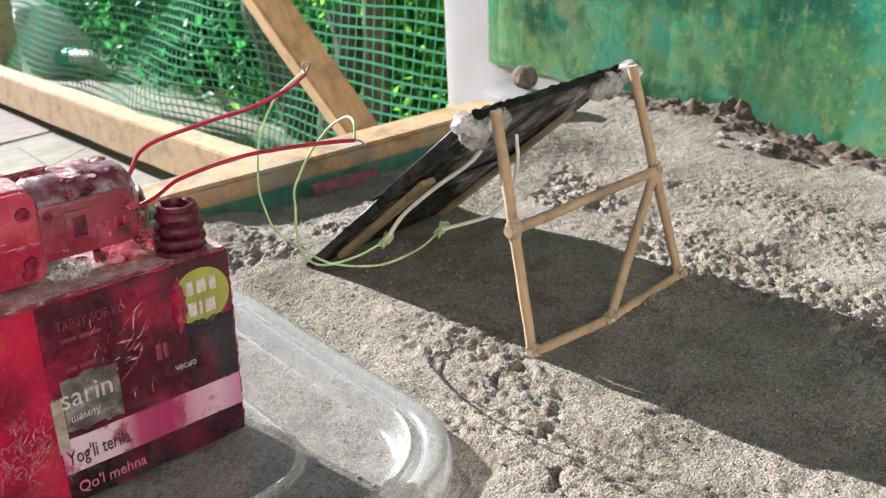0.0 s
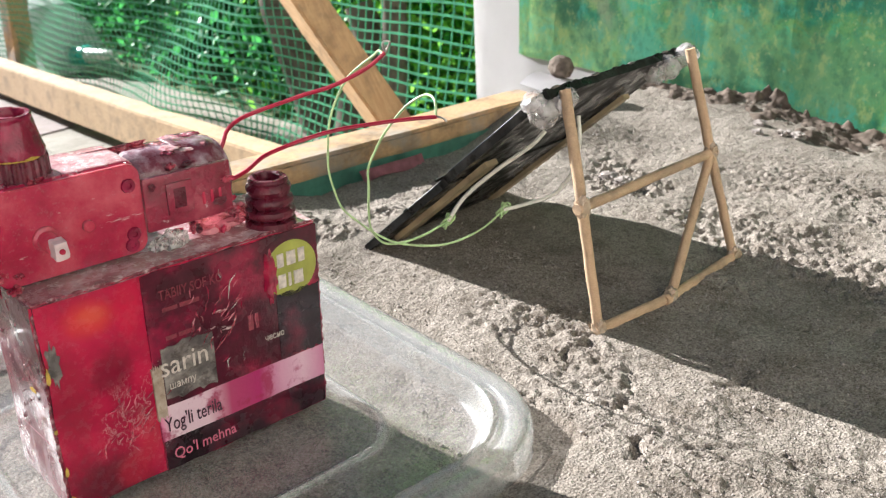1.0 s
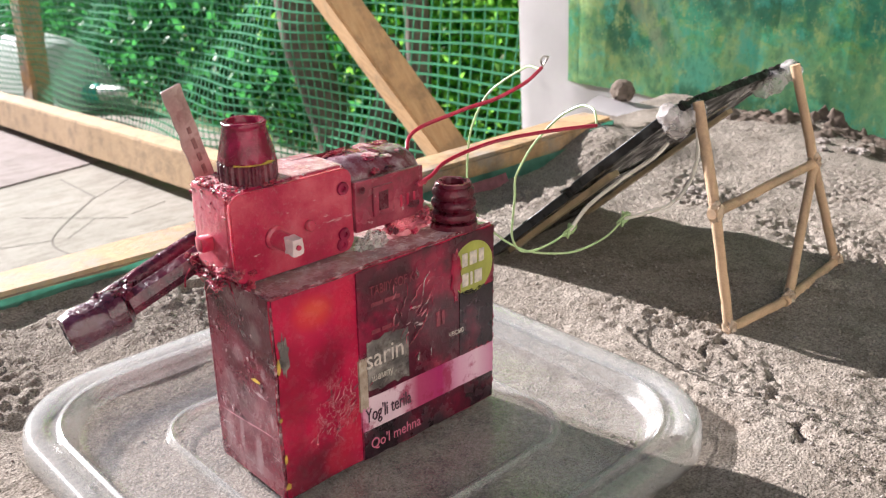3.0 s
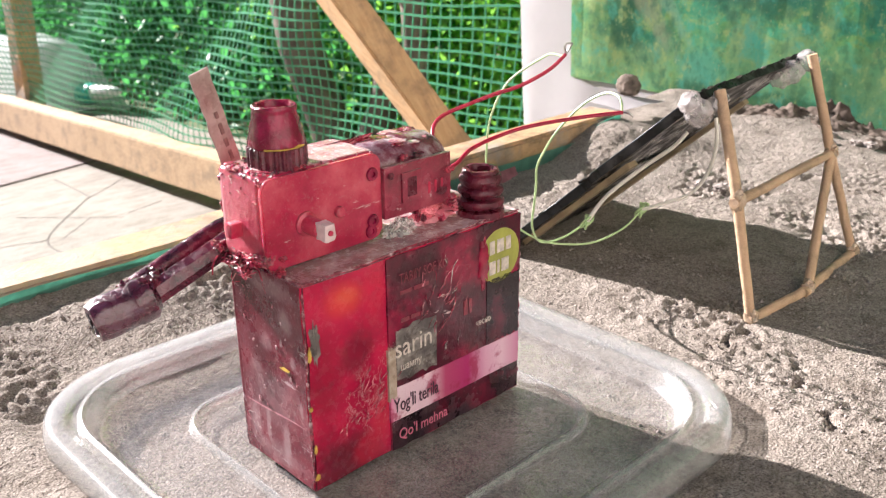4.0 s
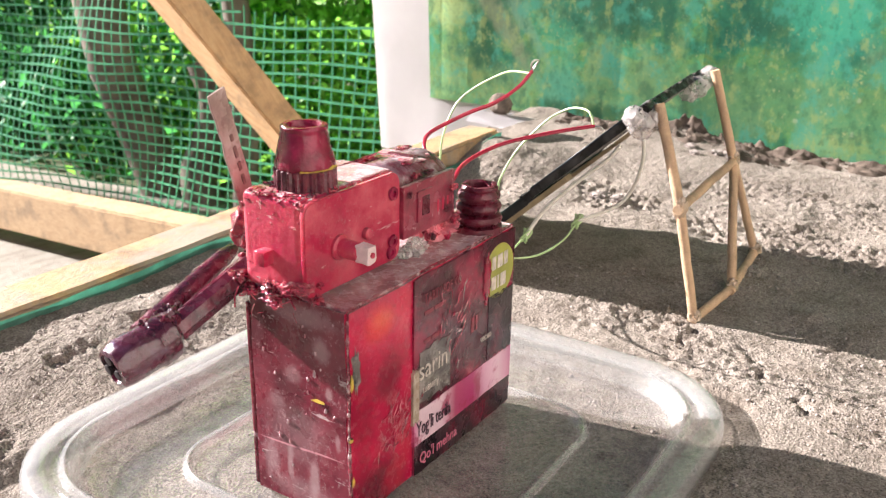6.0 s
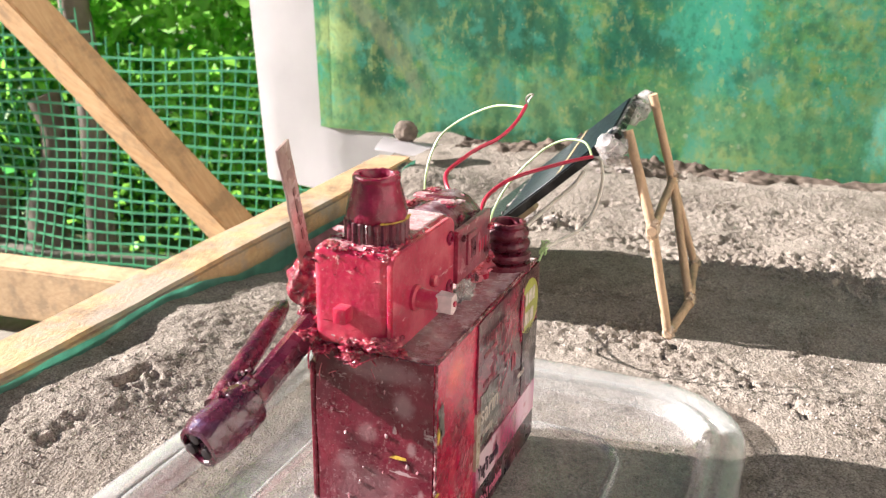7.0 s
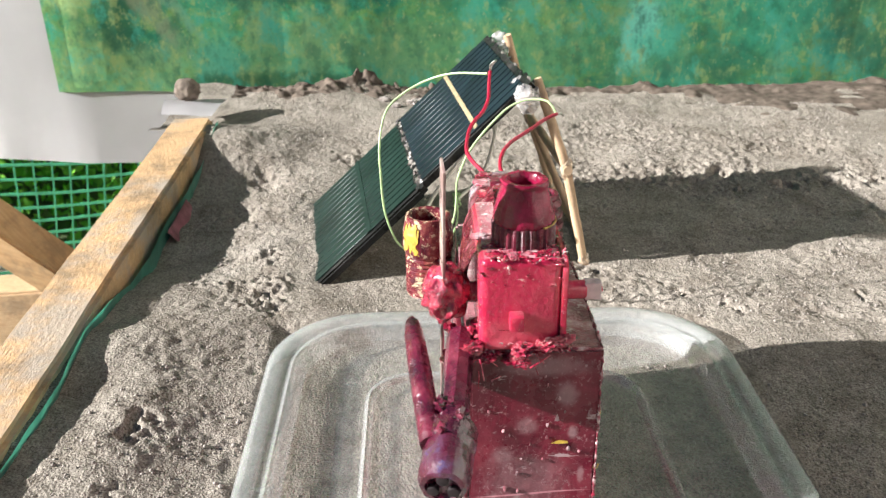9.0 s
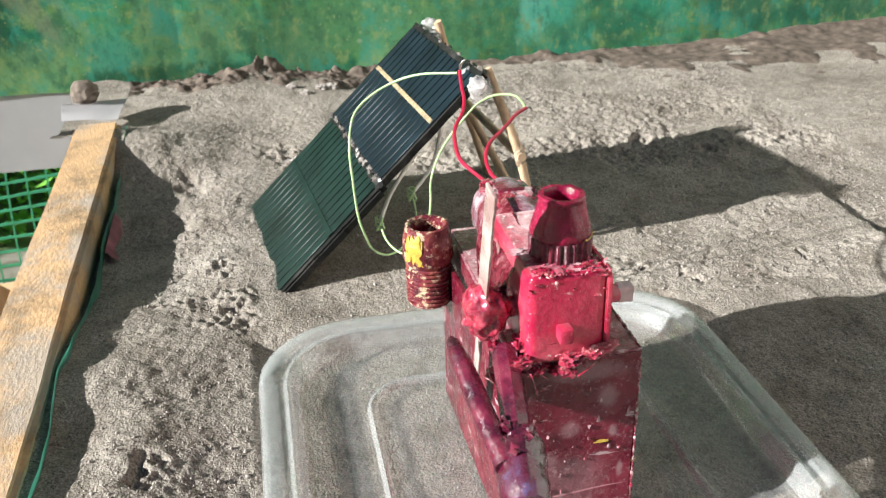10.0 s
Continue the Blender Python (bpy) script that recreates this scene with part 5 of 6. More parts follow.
# caps
def cap_tall(m, mat, parent, label):
    rings = [(0.0072, 0), (0.0073, 0.0004), (0.0073, 0.0092), (0.0070, 0.0096)]
    base = part("flared_cap", lathe(rings, 96, m, 24, 0.00028, (1, 2)), M_CAP, parent, label)
    cone = [(0.0070, 0.0093), (0.0073, 0.0098), (0.0072, 0.0110), (0.0059, 0.0162), (0.0054, 0.0182), (0.0056, 0.0186), (0.0056, 0.0193), (0.0053, 0.0196), (0.0042, 0.0196), (0.0039, 0.0191), (0.0037, 0.010), (0.0010, 0.0098)]
    part("nozzle", crinkle(lathe(cone, 40, m), 0.00028, 420), mat, base, "glossy cherry-red nozzle")
    part("hollow", lathe([(0.0043, 0.0102), (0.0043, 0.0106), (0.001, 0.0107)], 24, m), M_HOLESHADE, base, "dark disc painting the shade inside the hollow")
    return base


cap = cap_tall(Matrix.Translation((-0.0307, 0.0033, 0.0810)), M_CAPRED, model, "fluted burgundy bottle cap")
part("paint_fleck", blob((-0.0290, -0.0038, 0.0908), (0.0024, 0.0004, 0.0005), 1, 0.4), M_YELLOW, cap, "yellow paint fleck")
part("paint_line", tube([(-0.0307 + 0.0074 * math.cos(radians(w)), 0.0033 + 0.0074 * math.sin(radians(w)), 0.0907) for w in range(212, 300, 8)], 0.00022, 6, 0.0008, jitter=0.4), M_YELLOW, cap, "thin yellow paint line")
prof = [(0.0072, -0.0012), (0.0070, 0.001)]
for k in range(3):
    z = 0.0022 + k * 0.0034
    prof += [(0.0055, z - 0.0009), (0.0068 - 0.0004 * k, z), (0.0071 - 0.0004 * k, z + 0.0010), (0.0068 - 0.0004 * k, z + 0.0019), (0.0054, z + 0.0025)]
prof += [(0.0056, 0.0122), (0.0050, 0.0130), (0.0040, 0.0131), (0.0036, 0.0126), (0.0035, 0.006), (0.001, 0.0058)]
small = part("ribbed_nozzle", crinkle(lathe(prof, 36, Matrix.Translation((0.0297, -0.0092, 0.0610))), 0.00022, 420, 1), M_CAP, model, "ribbed burgundy nozzle")
part("hollow", lathe([(0.0034, 0), (0.0034, 0.0004), (0.001, 0.0005)], 20, Matrix.Translation((0.0297, -0.0092, 0.0672))), M_HOLESHADE, small, "dark disc painting the shade inside the hollow")
prof = [(0.0060, 0), (0.0066, 0.0005)]
for k in range(9):
    z = 0.001 + k * 0.0016
    prof += [(0.0064, z), (0.0070, z + 0.0005), (0.0070, z + 0.0010), (0.0064, z + 0.0015)]
prof += [(0.0072, 0.0165), (0.0078, 0.0185), (0.0076, 0.0245), (0.0066, 0.0300), (0.0058, 0.0302), (0.0050, 0.0297), (0.0048, 0.022), (0.001, 0.0218)]
neck = part("threaded_neck", lathe(prof, 36, Matrix.Translation((0.0285, 0.0250, 0.0420)) @ Matrix.Diagonal((1, 1, 0.875, 1))), M_NECK, model, "threaded bottle neck with yellow paint smears")
part("hollow", lathe([(0.0047, 0), (0.0047, 0.0004), (0.001, 0.0005)], 20, Matrix.Translation((0.0285, 0.0250, 0.0615))), M_HOLESHADE, neck, "dark disc painting the shade inside the hollow")


def smear(w0, w1, z0, z1, seed, r0=0.0079):
    """A ragged film of paint on the turned neck."""
    bm = bmesh.new()
    n, m = 70, 36
    g = {}
    for i in range(n + 1):
        for k in range(m + 1):
            w, z = radians(w0 + (w1 - w0) * i / n), z0 + (z1 - z0) * k / m
            r = r0 - max(0.0, z - 0.0634) * 0.22 + 0.0001 * noise.noise(Vector((w * 5, z * 900, seed)))
            g[i, k] = bm.verts.new((0.0285 + r * math.cos(w), 0.0250 + r * math.sin(w), z))
    for i in range(n):
        for k in range(m):
            edge = min(i / n, 1 - i / n, k / m, 1 - k / m)
            if edge * 1.6 + 0.42 * noise.noise(Vector((i * 0.11, k * 0.11, seed))) + 0.2 * noise.noise(Vector((i * 0.35, k * 0.35, seed))) > 0.10:
                bm.faces.new((g[i, k], g[i + 1, k], g[i + 1, k + 1], g[i, k + 1]))
    bmesh.ops.delete(bm, geom=[v for v in bm.verts if not v.link_faces], context="VERTS")
    bmesh.ops.solidify(bm, geom=bm.faces[:], thickness=0.0002)
    return bm


part("paint_smear", smear(112, 158, 0.0575, 0.0672, 3.4), M_YELLOW, neck, "yellow paint smear")

# hub and blades behind the gearbox
HUB = Vector((-0.0295, 0.0215, 0.0715))
hub = part("hub", join(blob(HUB, (0.0066, 0.0056, 0.0068), 4, 0.15, 1.6, 3), tube([(-0.0297, 0.0135, 0.0715), (-0.0297, 0.0200, 0.0715)], 0.0026, 10, 0.002)), M_GLUERED, model, "lump of red glue on the rear shaft")


def blade_bm(ang):
    bm = slab((0.003, -0.00035, -0.0030), (0.0370, 0.00035, 0.0030), 0.0002)
    bmesh.ops.subdivide_edges(bm, edges=[e for e in bm.edges if abs(e.verts[0].co.x - e.verts[1].co.x) > 0.01], cuts=10)
    for v in bm.verts:
        v.co.z += 0.0006 * noise.noise(v.co * 260)
        if v.co.x > 0.034:
            v.co.x += 0.0012 * noise.noise(Vector((1, 2, v.co.z * 900)))
        v.co.rotate(Euler((radians(5), 0, 0)))
    bm.transform(Matrix.Translation(HUB + Vector((0, 0.0008, 0))) @ pose(0, 0, 0, 0, ang, 0))
    return bm


for ang in (-106.0, 74.0):
    part("blade", blade_bm(ang), M_BLADE, hub, "brownish translucent plastic propeller blade")
# faded print on the upper blade
for s, w in ((0.0120, 0.0028), (0.0160, 0.0022), (0.0195, 0.0030), (0.0240, 0.0018)):
    bm = slab((s, -0.0006, -0.0009), (s + w, -0.00045, 0.0002))
    bm.transform(Matrix.Translation(HUB + Vector((0, 0.0008, 0))) @ pose(0, 0, 0, 0, -106.0, 0) @ pose(0, 0, 0, 5, 0, 0))
    part("print_bar", bm, M_FADED, hub, smooth=False)

# pen tube clamped to the near corner
def along(p, q, prof, n=24):
    return lathe(prof, n, aim(p, q))


pen = part("pen_tube", along((-0.0355, 0.0180, 0.0632), (-0.0625, 0.0215, 0.0518), [(0.0031, 0), (0.0034, 0.001), (0.0034, 0.028), (0.0038, 0.0300)], 8), M_PEN, model, "dark burgundy plastic pen tube")
part("pen_nose", crinkle(along((-0.0590, 0.0212, 0.0530), (-0.0757, 0.0238, 0.0490), [(0.0040, 0), (0.0058, 0.0015), (0.0060, 0.0060), (0.0056, 0.0065), (0.0058, 0.0140), (0.0050, 0.0168), (0.0038, 0.0170), (0.0034, 0.0160), (0.001, 0.0158)], 26), 0.00035, 330), M_PENBLUE, pen, "blue and burgundy pen nose with holes")
NA, NBV = Vector((-0.0590, 0.0212, 0.0530)), Vector((-0.0757, 0.0238, 0.0490))
nd = (NBV - NA).normalized()
for w in (0.4, 2.4, 4.4):
    side = nd.orthogonal().normalized()
    side.rotate(Matrix.Rotation(w, 3, nd))
    c = NA + nd * 0.0166 + side * 0.0024
    part("hole", lathe([(0.0013, -0.0004), (0.0013, 0.0006), (0.0008, 0.0007)], 12, aim(c, c + nd)), M_HOLESHADE, pen, "dark disc painting the shade of a vent hole")
clip_a, clip_b = Vector((-0.0285, 0.0300, 0.0640)), Vector((-0.0620, 0.0262, 0.0545))
part("pen_clip", lathe([(0.0006, 0), (0.0017, 0.0018), (0.0024, 0.006), (0.0027, 0.016), (0.0027, (clip_b - clip_a).length + 0.004)], 12, aim(clip_a, clip_b)), M_PEN, pen, "burgundy pen clip")
for k in range(16):
    s = random.random()
    c = Vector((-0.036, 0.0175, 0.061)) + Vector((random.uniform(-0.004, 0.004), random.uniform(-0.005, 0.004), random.uniform(-0.006, 0.005)))
    part("glue_blob", blob(c, random.uniform(0.0008, 0.0024), 2, 0.5, 1.4, k + 90), M_GLUERED, pen)
for k in range(12):
    c = NA + nd * random.uniform(-0.002, 0.004) + Vector((random.uniform(-0.003, 0.003), random.uniform(-0.003, 0.003), 0.0045))
    part("glue_blob", blob(c, random.uniform(0.0006, 0.0018), 2, 0.5, 1.4, k + 120), M_PEN, pen)


# ---- solar panel on its stick stand ----
panel = thing("solar_panel", "small black solar panel propped on a bamboo stick stand", "solar panel")
P_NB, P_FB, P_NT = Vector((0.1215, 0.0735, -0.003)), Vector((0.2145, 0.0840, -0.003)), Vector((0.1225, -0.0195, 0.0810))
px = (P_FB - P_NB)
PW = px.length
px.normalize()
py = (P_NT - P_NB)
PL = py.length
py.normalize()
pz = px.cross(py).normalized()
py = pz.cross(px)
if pz.z < 0:
    pz = -pz
PAN = Matrix((px, py, pz)).transposed().to_4x4()
PAN.translation = P_NB
# local x across, y up the slope, z out of the face


def pan(bm):
    bm.transform(PAN)
    if PAN.determinant() < 0:
        bmesh.ops.reverse_faces(bm, faces=bm.faces[:])
    return bm


def rough_slab(lo, hi, cuts=18, amp=0.0007):
    bm = slab(lo, hi)
    bmesh.ops.subdivide_edges(bm, edges=bm.edges[:], cuts=cuts, use_grid_fill=True)
    for v in bm.verts:
        for k in range(2):
            v.co[k] += amp * noise.noise(v.co * 120 + Vector((k * 7, 0, 1)))
    return bm


part("lower_board", pan(rough_slab((0, 0, -0.0030), (PW, PL * 0.52, 0))), M_BACK, panel, "black-painted backing board")
part("upper_board", pan(rough_slab((0.001, PL * 0.50, -0.0022), (PW + 0.001, PL, 0.0009))), M_BACK, panel, "black-painted backing board")
part("back_strip", pan(rough_slab((0.010, 0.012, -0.0052), (0.017, PL * 0.62, -0.0029), 8)), M_TAN, panel, "bare tan wooden strip")
part("back_strip", pan(rough_slab((PW - 0.016, 0.004, -0.0048), (PW - 0.010, PL * 0.8, -0.0029), 8)), M_TAN, panel, "bare tan wooden strip")
part("edge_strip", pan(rough_slab((-0.0012, 0.002, -0.0034), (0.0002, PL * 0.5, -0.0008), 8, 0.0004)), M_BACK, panel, "painted wooden edge strip")
n = 15
for half, (y0, y1, z, mat) in enumerate(((0.002, PL * 0.505, 0.0002, M_CELLGREEN), (PL * 0.525, PL - 0.003, 0.0011, M_CELL))):
    w = (PW - 0.004) / n
    for i in range(n):
        part("cell_strip", pan(slab((0.002 + i * w + w * 0.07, y0, z - 0.0004), (0.002 + (i + 1) * w - w * 0.07, y1, z + 0.0006), 0.0002, seg=1)), mat, panel)
part("bus_line", pan(slab((0.002, PL * 0.27, 0.0006), (PW - 0.002, PL * 0.27 + 0.0024, 0.0011))), M_CELLGREEN, panel, "dark connecting line")
part("bus_line", pan(slab((0.003, PL * 0.765, 0.0012), (PW - 0.003, PL * 0.765 + 0.0021, 0.0020), 0.0002)), M_GOLD, panel, "dull gold connecting line")
for k in range(26):
    part("glue_blob", pan(blob((PW * k / 25, PL * 0.515 + random.uniform(-0.001, 0.001), 0.0008), (random.uniform(0.0012, 0.0028), random.uniform(0.0008, 0.0018), random.uniform(0.0006, 0.0014)), 2, 0.4, 1.4, k)), M_GREYTEAR if k % 3 else M_BACK, panel, "hardened glue")
# grey blobs among the black ones paint highlights on the top edge
for k in range(16):
    part("glue_blob", pan(blob((PW * k / 15, PL + random.uniform(-0.001, 0.0008), 0.0008), (random.uniform(0.0015, 0.0030), random.uniform(0.0004, 0.0009), random.uniform(0.0003, 0.0006)), 2, 0.3, 1.4, k + 30)), M_GREYTEAR if k % 4 == 1 else M_BACK, panel)

S = {"nt": (0.1392, -0.0212, 0.0815), "nj": (0.1356, -0.0345, 0.0440), "nb": (0.1368, -0.0443, 0.0005), "ft": (0.2185, -0.0165, 0.0835), "fj": (0.2226, -0.0286, 0.0430), "fb": (0.2262, -0.0426, 0.0010), "mb": (0.1755, -0.0472, 0.0010)}


def stick(name, p, q, r=0.0020, over=0.0):
    p, q = Vector(p), Vector(q)
    d = (q - p).normalized()
    p, q = p - d * over, q + d * over
    pts = [p.lerp(q, s) + Vector([0.0003 * noise.noise(p * 90 + Vector((s * 7, k * 5, 0))) for k in range(3)]) for s in np.linspace(0, 1, 9)]
    part(name, tube(pts, r, 10, 0.004, jitter=0.03), M_STICK, panel, "")


stick("leg", S["nt"], S["nj"])
stick("leg", S["nj"], S["nb"], 0.0019, 0.002)
stick("leg", S["ft"], S["fj"])
stick("leg", S["fj"], S["fb"], 0.0019, 0.002)
stick("crossbar", S["nj"], S["fj"], 0.0019, 0.003)
stick("foot_bar", S["nb"], S["mb"], 0.0019, 0.002)
stick("foot_bar", S["mb"], S["fb"], 0.0019, 0.004)
stick("brace", S["mb"], S["fj"], 0.0019, 0.003)
for k, r in (("nj", 0.0036), ("fj", 0.0036), ("nb", 0.0034), ("fb", 0.0036), ("mb", 0.0034)):
    part("glue_joint", blob(S[k], (r * 0.72, r * 0.72, r * 1.35), 3, 0.2, 1.4, r * 999), M_TANGLUE, panel, "milky glue joint")
for c, r in (((0.1335, -0.0170, 0.0740), 0.0052), ((0.1300, -0.0150, 0.0775), 0.0040), ((0.1455, -0.0160, 0.0765), 0.0046), ((0.1392, -0.0190, 0.0760), 0.0042), ((0.2120, -0.0120, 0.0765), 0.0048), ((0.2060, -0.0100, 0.0745), 0.0040), ((0.2215, -0.0135, 0.0800), 0.0046)):
    part("glue_blob", blob(c, r, 3, 0.16, 1.2, r * 777), M_GLUE, panel, "milky hot glue blob")


# ---- wires ----
def wire(name, pts, r, mat, label, tipped=None):
    ob = thing(name, label, "wire", "wires between motor and panel")
    part("lead", tube(pts, r, 8, 0.0018), mat, ob)
    if tipped:
        part("bare_tip", tube(tipped, 0.00035, 6, 0.0008), M_TIN, ob, "bare twisted tinned wire")


wire("red_wire", [(0.0235, 0.0060, 0.0775), (0.0262, 0.0072, 0.0805), (0.0300, 0.0105, 0.0830), (0.0370, 0.0128, 0.0848), (0.0499, 0.0115, 0.0871), (0.0563, 0.0093, 0.0887), (0.0618, 0.0062, 0.0902), (0.0682, 0.0041, 0.0924), (0.0756, 0.0033, 0.0949), (0.0814, 0.0026, 0.0985)],
     0.00062, M_RED, "thin red insulated wire curving up from the motor", [(0.0814, 0.0026, 0.0985), (0.0822, 0.0018, 0.1005), (0.0818, 0.0005, 0.1022), (0.0800, 0.0012, 0.1024), (0.0806, 0.0026, 0.1008), (0.0816, 0.0024, 0.0988)])
wire("red_wire", [(0.0235, 0.0010, 0.0715), (0.0284, -0.0008, 0.0738), (0.0345, 0.0006, 0.0760), (0.0419, 0.0019, 0.0768), (0.0496, 0.0014, 0.0779), (0.0565, -0.0006, 0.0791), (0.0622, -0.0039, 0.0801), (0.0668, -0.0083, 0.0812), (0.0719, -0.0123, 0.0820), (0.0775, -0.0161, 0.0825), (0.0816, -0.0210, 0.0833)],
     0.00062, M_RED, "thin red insulated wire arching from the motor", [(0.0816, -0.0210, 0.0833), (0.0826, -0.0224, 0.0830), (0.0832, -0.0236, 0.0820)])
wire("green_wire", [(0.0815, 0.0035, 0.0978), (0.0890, 0.0150, 0.0962), (0.0940, 0.0241, 0.0926), (0.0950, 0.0322, 0.0880), (0.0935, 0.0380, 0.0830), (0.0905, 0.0405, 0.0767), (0.0875, 0.0414, 0.0694), (0.0858, 0.0412, 0.0623), (0.0848, 0.0406, 0.0506), (0.0858, 0.0394, 0.0431), (0.0875, 0.0372, 0.0358), (0.0928, 0.0352, 0.0297), (0.0993, 0.0310, 0.0235), (0.1060, 0.0250, 0.0200), (0.1190, 0.0160, 0.0190), (0.1330, 0.0115, 0.0225), (0.1448, 0.0111, 0.0275)],
     0.00041, M_GREEN, "thin pale green wire looping down to the panel")
wire("green_wire", [(0.0816, -0.0206, 0.0835), (0.0836, -0.0180, 0.0872), (0.0866, -0.0110, 0.0872), (0.0872, -0.0050, 0.0845), (0.0862, -0.0014, 0.0817), (0.0855, 0.0040, 0.0761), (0.0846, 0.0087, 0.0701), (0.0836, 0.0119, 0.0641), (0.0821, 0.0139, 0.0580), (0.0822, 0.0140, 0.0518), (0.0826, 0.0150, 0.0440), (0.0860, 0.0185, 0.0340), (0.0935, 0.0215, 0.0255), (0.1040, 0.0240, 0.0215), (0.1180, 0.0265, 0.0200), (0.1308, 0.0274, 0.0219)],
     0.00041, M_GREEN, "thin pale green wire knotted to a white lead")
wire("white_wire", [(0.1308, 0.0274, 0.0219), (0.1345, 0.0215, 0.0330), (0.1410, 0.0110, 0.0450), (0.1480, 0.0010, 0.0550), (0.1520, -0.0020, 0.0605)], 0.00085, M_WIREWHITE, "white lead running up the back of the panel")
wire("white_wire", [(0.1448, 0.0111, 0.0275), (0.1520, 0.0050, 0.0300), (0.1600, -0.0010, 0.0335), (0.1650, -0.0050, 0.0420), (0.1660, -0.0070, 0.0540), (0.1670, -0.0050, 0.0640)], 0.00075, M_WIREWHITE, "white lead sagging behind the panel")
for c in ((0.1308, 0.0274, 0.0219), (0.1448, 0.0111, 0.0275)):
    pts = [Vector(c) + Vector((0.0026 * math.cos(w * 2.1), 0.0016 * math.sin(w * 3.3), 0.0024 * math.sin(w * 2.7))) for w in np.linspace(0, 7, 26)]
    solo("wire_knot", tube(pts, 0.00042, 6, None), M_GREEN, "tight knot of pale green wire", "knot", "wire knots")

# ---- cloth under the lath, mud ball, paper scrap ----
def ribbon(b_of, z_of, a0, a1, mat, label, name):
    bm = bmesh.new()
    rows = []
    for a in np.arange(a0, a1, 0.004):
        rows.append([bm.verts.new((a, b_of(a, s), z_of(a, s))) for s in np.linspace(0, 1, 5)])
    for p, q in zip(rows, rows[1:]):
        for i in range(4):
            bm.faces.new((p[i], q[i], q[i + 1], p[i + 1]))
    bmesh.ops.solidify(bm, geom=bm.faces[:], thickness=0.0005)
    return solo(name, bm, mat, label, "cloth")


def inner(a):
    return LATH_B + math.tan(radians(0.8)) * a


ribbon(lambda a, s: inner(a) - 0.0008 - 0.0022 * (1 + noise.noise(Vector((a * 24, 0, 0))) + 0.4 * noise.noise(Vector((a * 70, 4, 0)))) - 0.0012 * s,
       lambda a, s: (float(strip_level(a)) - 0.005) * (1 - s) + max(0.0035, float(strip_level(a)) + 0.0022 + 0.003 * noise.noise(Vector((a * 30, 2, 2)))) * s, -0.5, 0.325, M_SHEET, "green plastic sheeting standing along the wooden lath", "green_sheet")
ribbon(lambda a, s: inner(a) - 0.0046 - s * (0.0036 + 0.003 * noise.noise(Vector((a * 70, 2, 0)))), lambda a, s: float(strip_level(a)) + 0.0058 - 0.0050 * s + 0.0008 * noise.noise(Vector((a * 60, s * 3, 5))), 0.178, 0.222, M_PINK, "faded pink cloth edge showing beside the lath", "pink_cloth")
solo("mud_ball", blob((0.3710, 0.1780, 0.0199), (0.0080, 0.0082, 0.0078), 4, 0.09, 2.0, 2), M_MUDBALL, "rough dried ball of mud on the sand", "mud ball")



def paper_scrap():
    bm = bmesh.new()
    rows = []
    for i, s in enumerate(np.linspace(0, 1, 9)):
        row = []
        for t in np.linspace(0, 1, 9):
            lo = Vector((0.336, 0.156, 0)).lerp(Vector((0.343, 0.189, 0)), t)
            hi = Vector((0.384, 0.155, 0)).lerp(Vector((0.372, 0.192, 0)), t)
            p = lo.lerp(hi, s)
            p.z = 0.0118 + 0.004 * math.sin(s * 2.4) * (0.5 + t) - 0.003 * s + 0.001 * noise.noise(p * 90)
            row.append(bm.verts.new(p))
        rows.append(row)
    for p, q in zip(rows, rows[1:]):
        for i in range(8):
            bm.faces.new((p[i], q[i], q[i + 1], p[i + 1]))
    bmesh.ops.solidify(bm, geom=bm.faces[:], thickness=0.0005)
    return bm


solo("paper_scrap", paper_scrap(), M_PAPER, "curled white paper strip lying over the lath end", "paper")


def soil_shade_bank():
    """Darker earth heaped along the foot of the picture sheet, widened to paint a shaded hollow."""
    ys = np.concatenate([np.arange(-0.75, -0.22, 0.0030), np.arange(-0.22, 0.160, 0.0013)])
    xs = np.linspace(0, 1, 56)
    X, Y = np.meshgrid(xs, ys, indexing="ij")
    # the last term spreads the dark colour over the shaded hollow on the right
    wide = 0.040 + 0.030 * np.clip(fbm(Y, Y * 0 + 3, 0.07, 5, 3), -0.5, 1) + 0.055 * smoothstep(-Y, 0.12, 0.24)
    ax = 0.4490 - wide * (1 - X)
    tuft = np.clip(fbm(ax, Y, 0.016, 17, 3, 0.6) - 0.15, 0, 1) * (0.25 + 1.6 * np.exp(-((Y - 0.06) / 0.035) ** 2))
    z = sand_height(ax, Y) - 0.0016 + 0.0026 * smoothstep(X + 0.35 * fbm(ax, Y, 0.02, 29, 3), 0.1, 0.5) + (0.0045 * tuft * smoothstep(X, 0.45, 0.9) + 0.0022 * tuft) * np.minimum(1, 3 * X) + (0.0005 + 0.0014 * smoothstep(Y, -0.10, 0.0)) * fbm(ax, Y, 0.007, 23, 4, 0.65) * np.minimum(1, 3 * X)
    me = sheet("soil_shade_bank", xs, ys, z)
    co = np.stack([ax, Y, z], -1).reshape(-1, 3)
    me.vertices.foreach_set("co", co.astype(np.float32).ravel())
    me.update()
    me.materials.append(M_MUD)
    ob = new("soil_shade_bank", me)
    ob.matrix_world = RIG
    tagged(ob, "dark crumbly earth along the foot of the picture sheet, widened to paint a shaded hollow", "soil", kind="stuff")


soil_shade_bank()
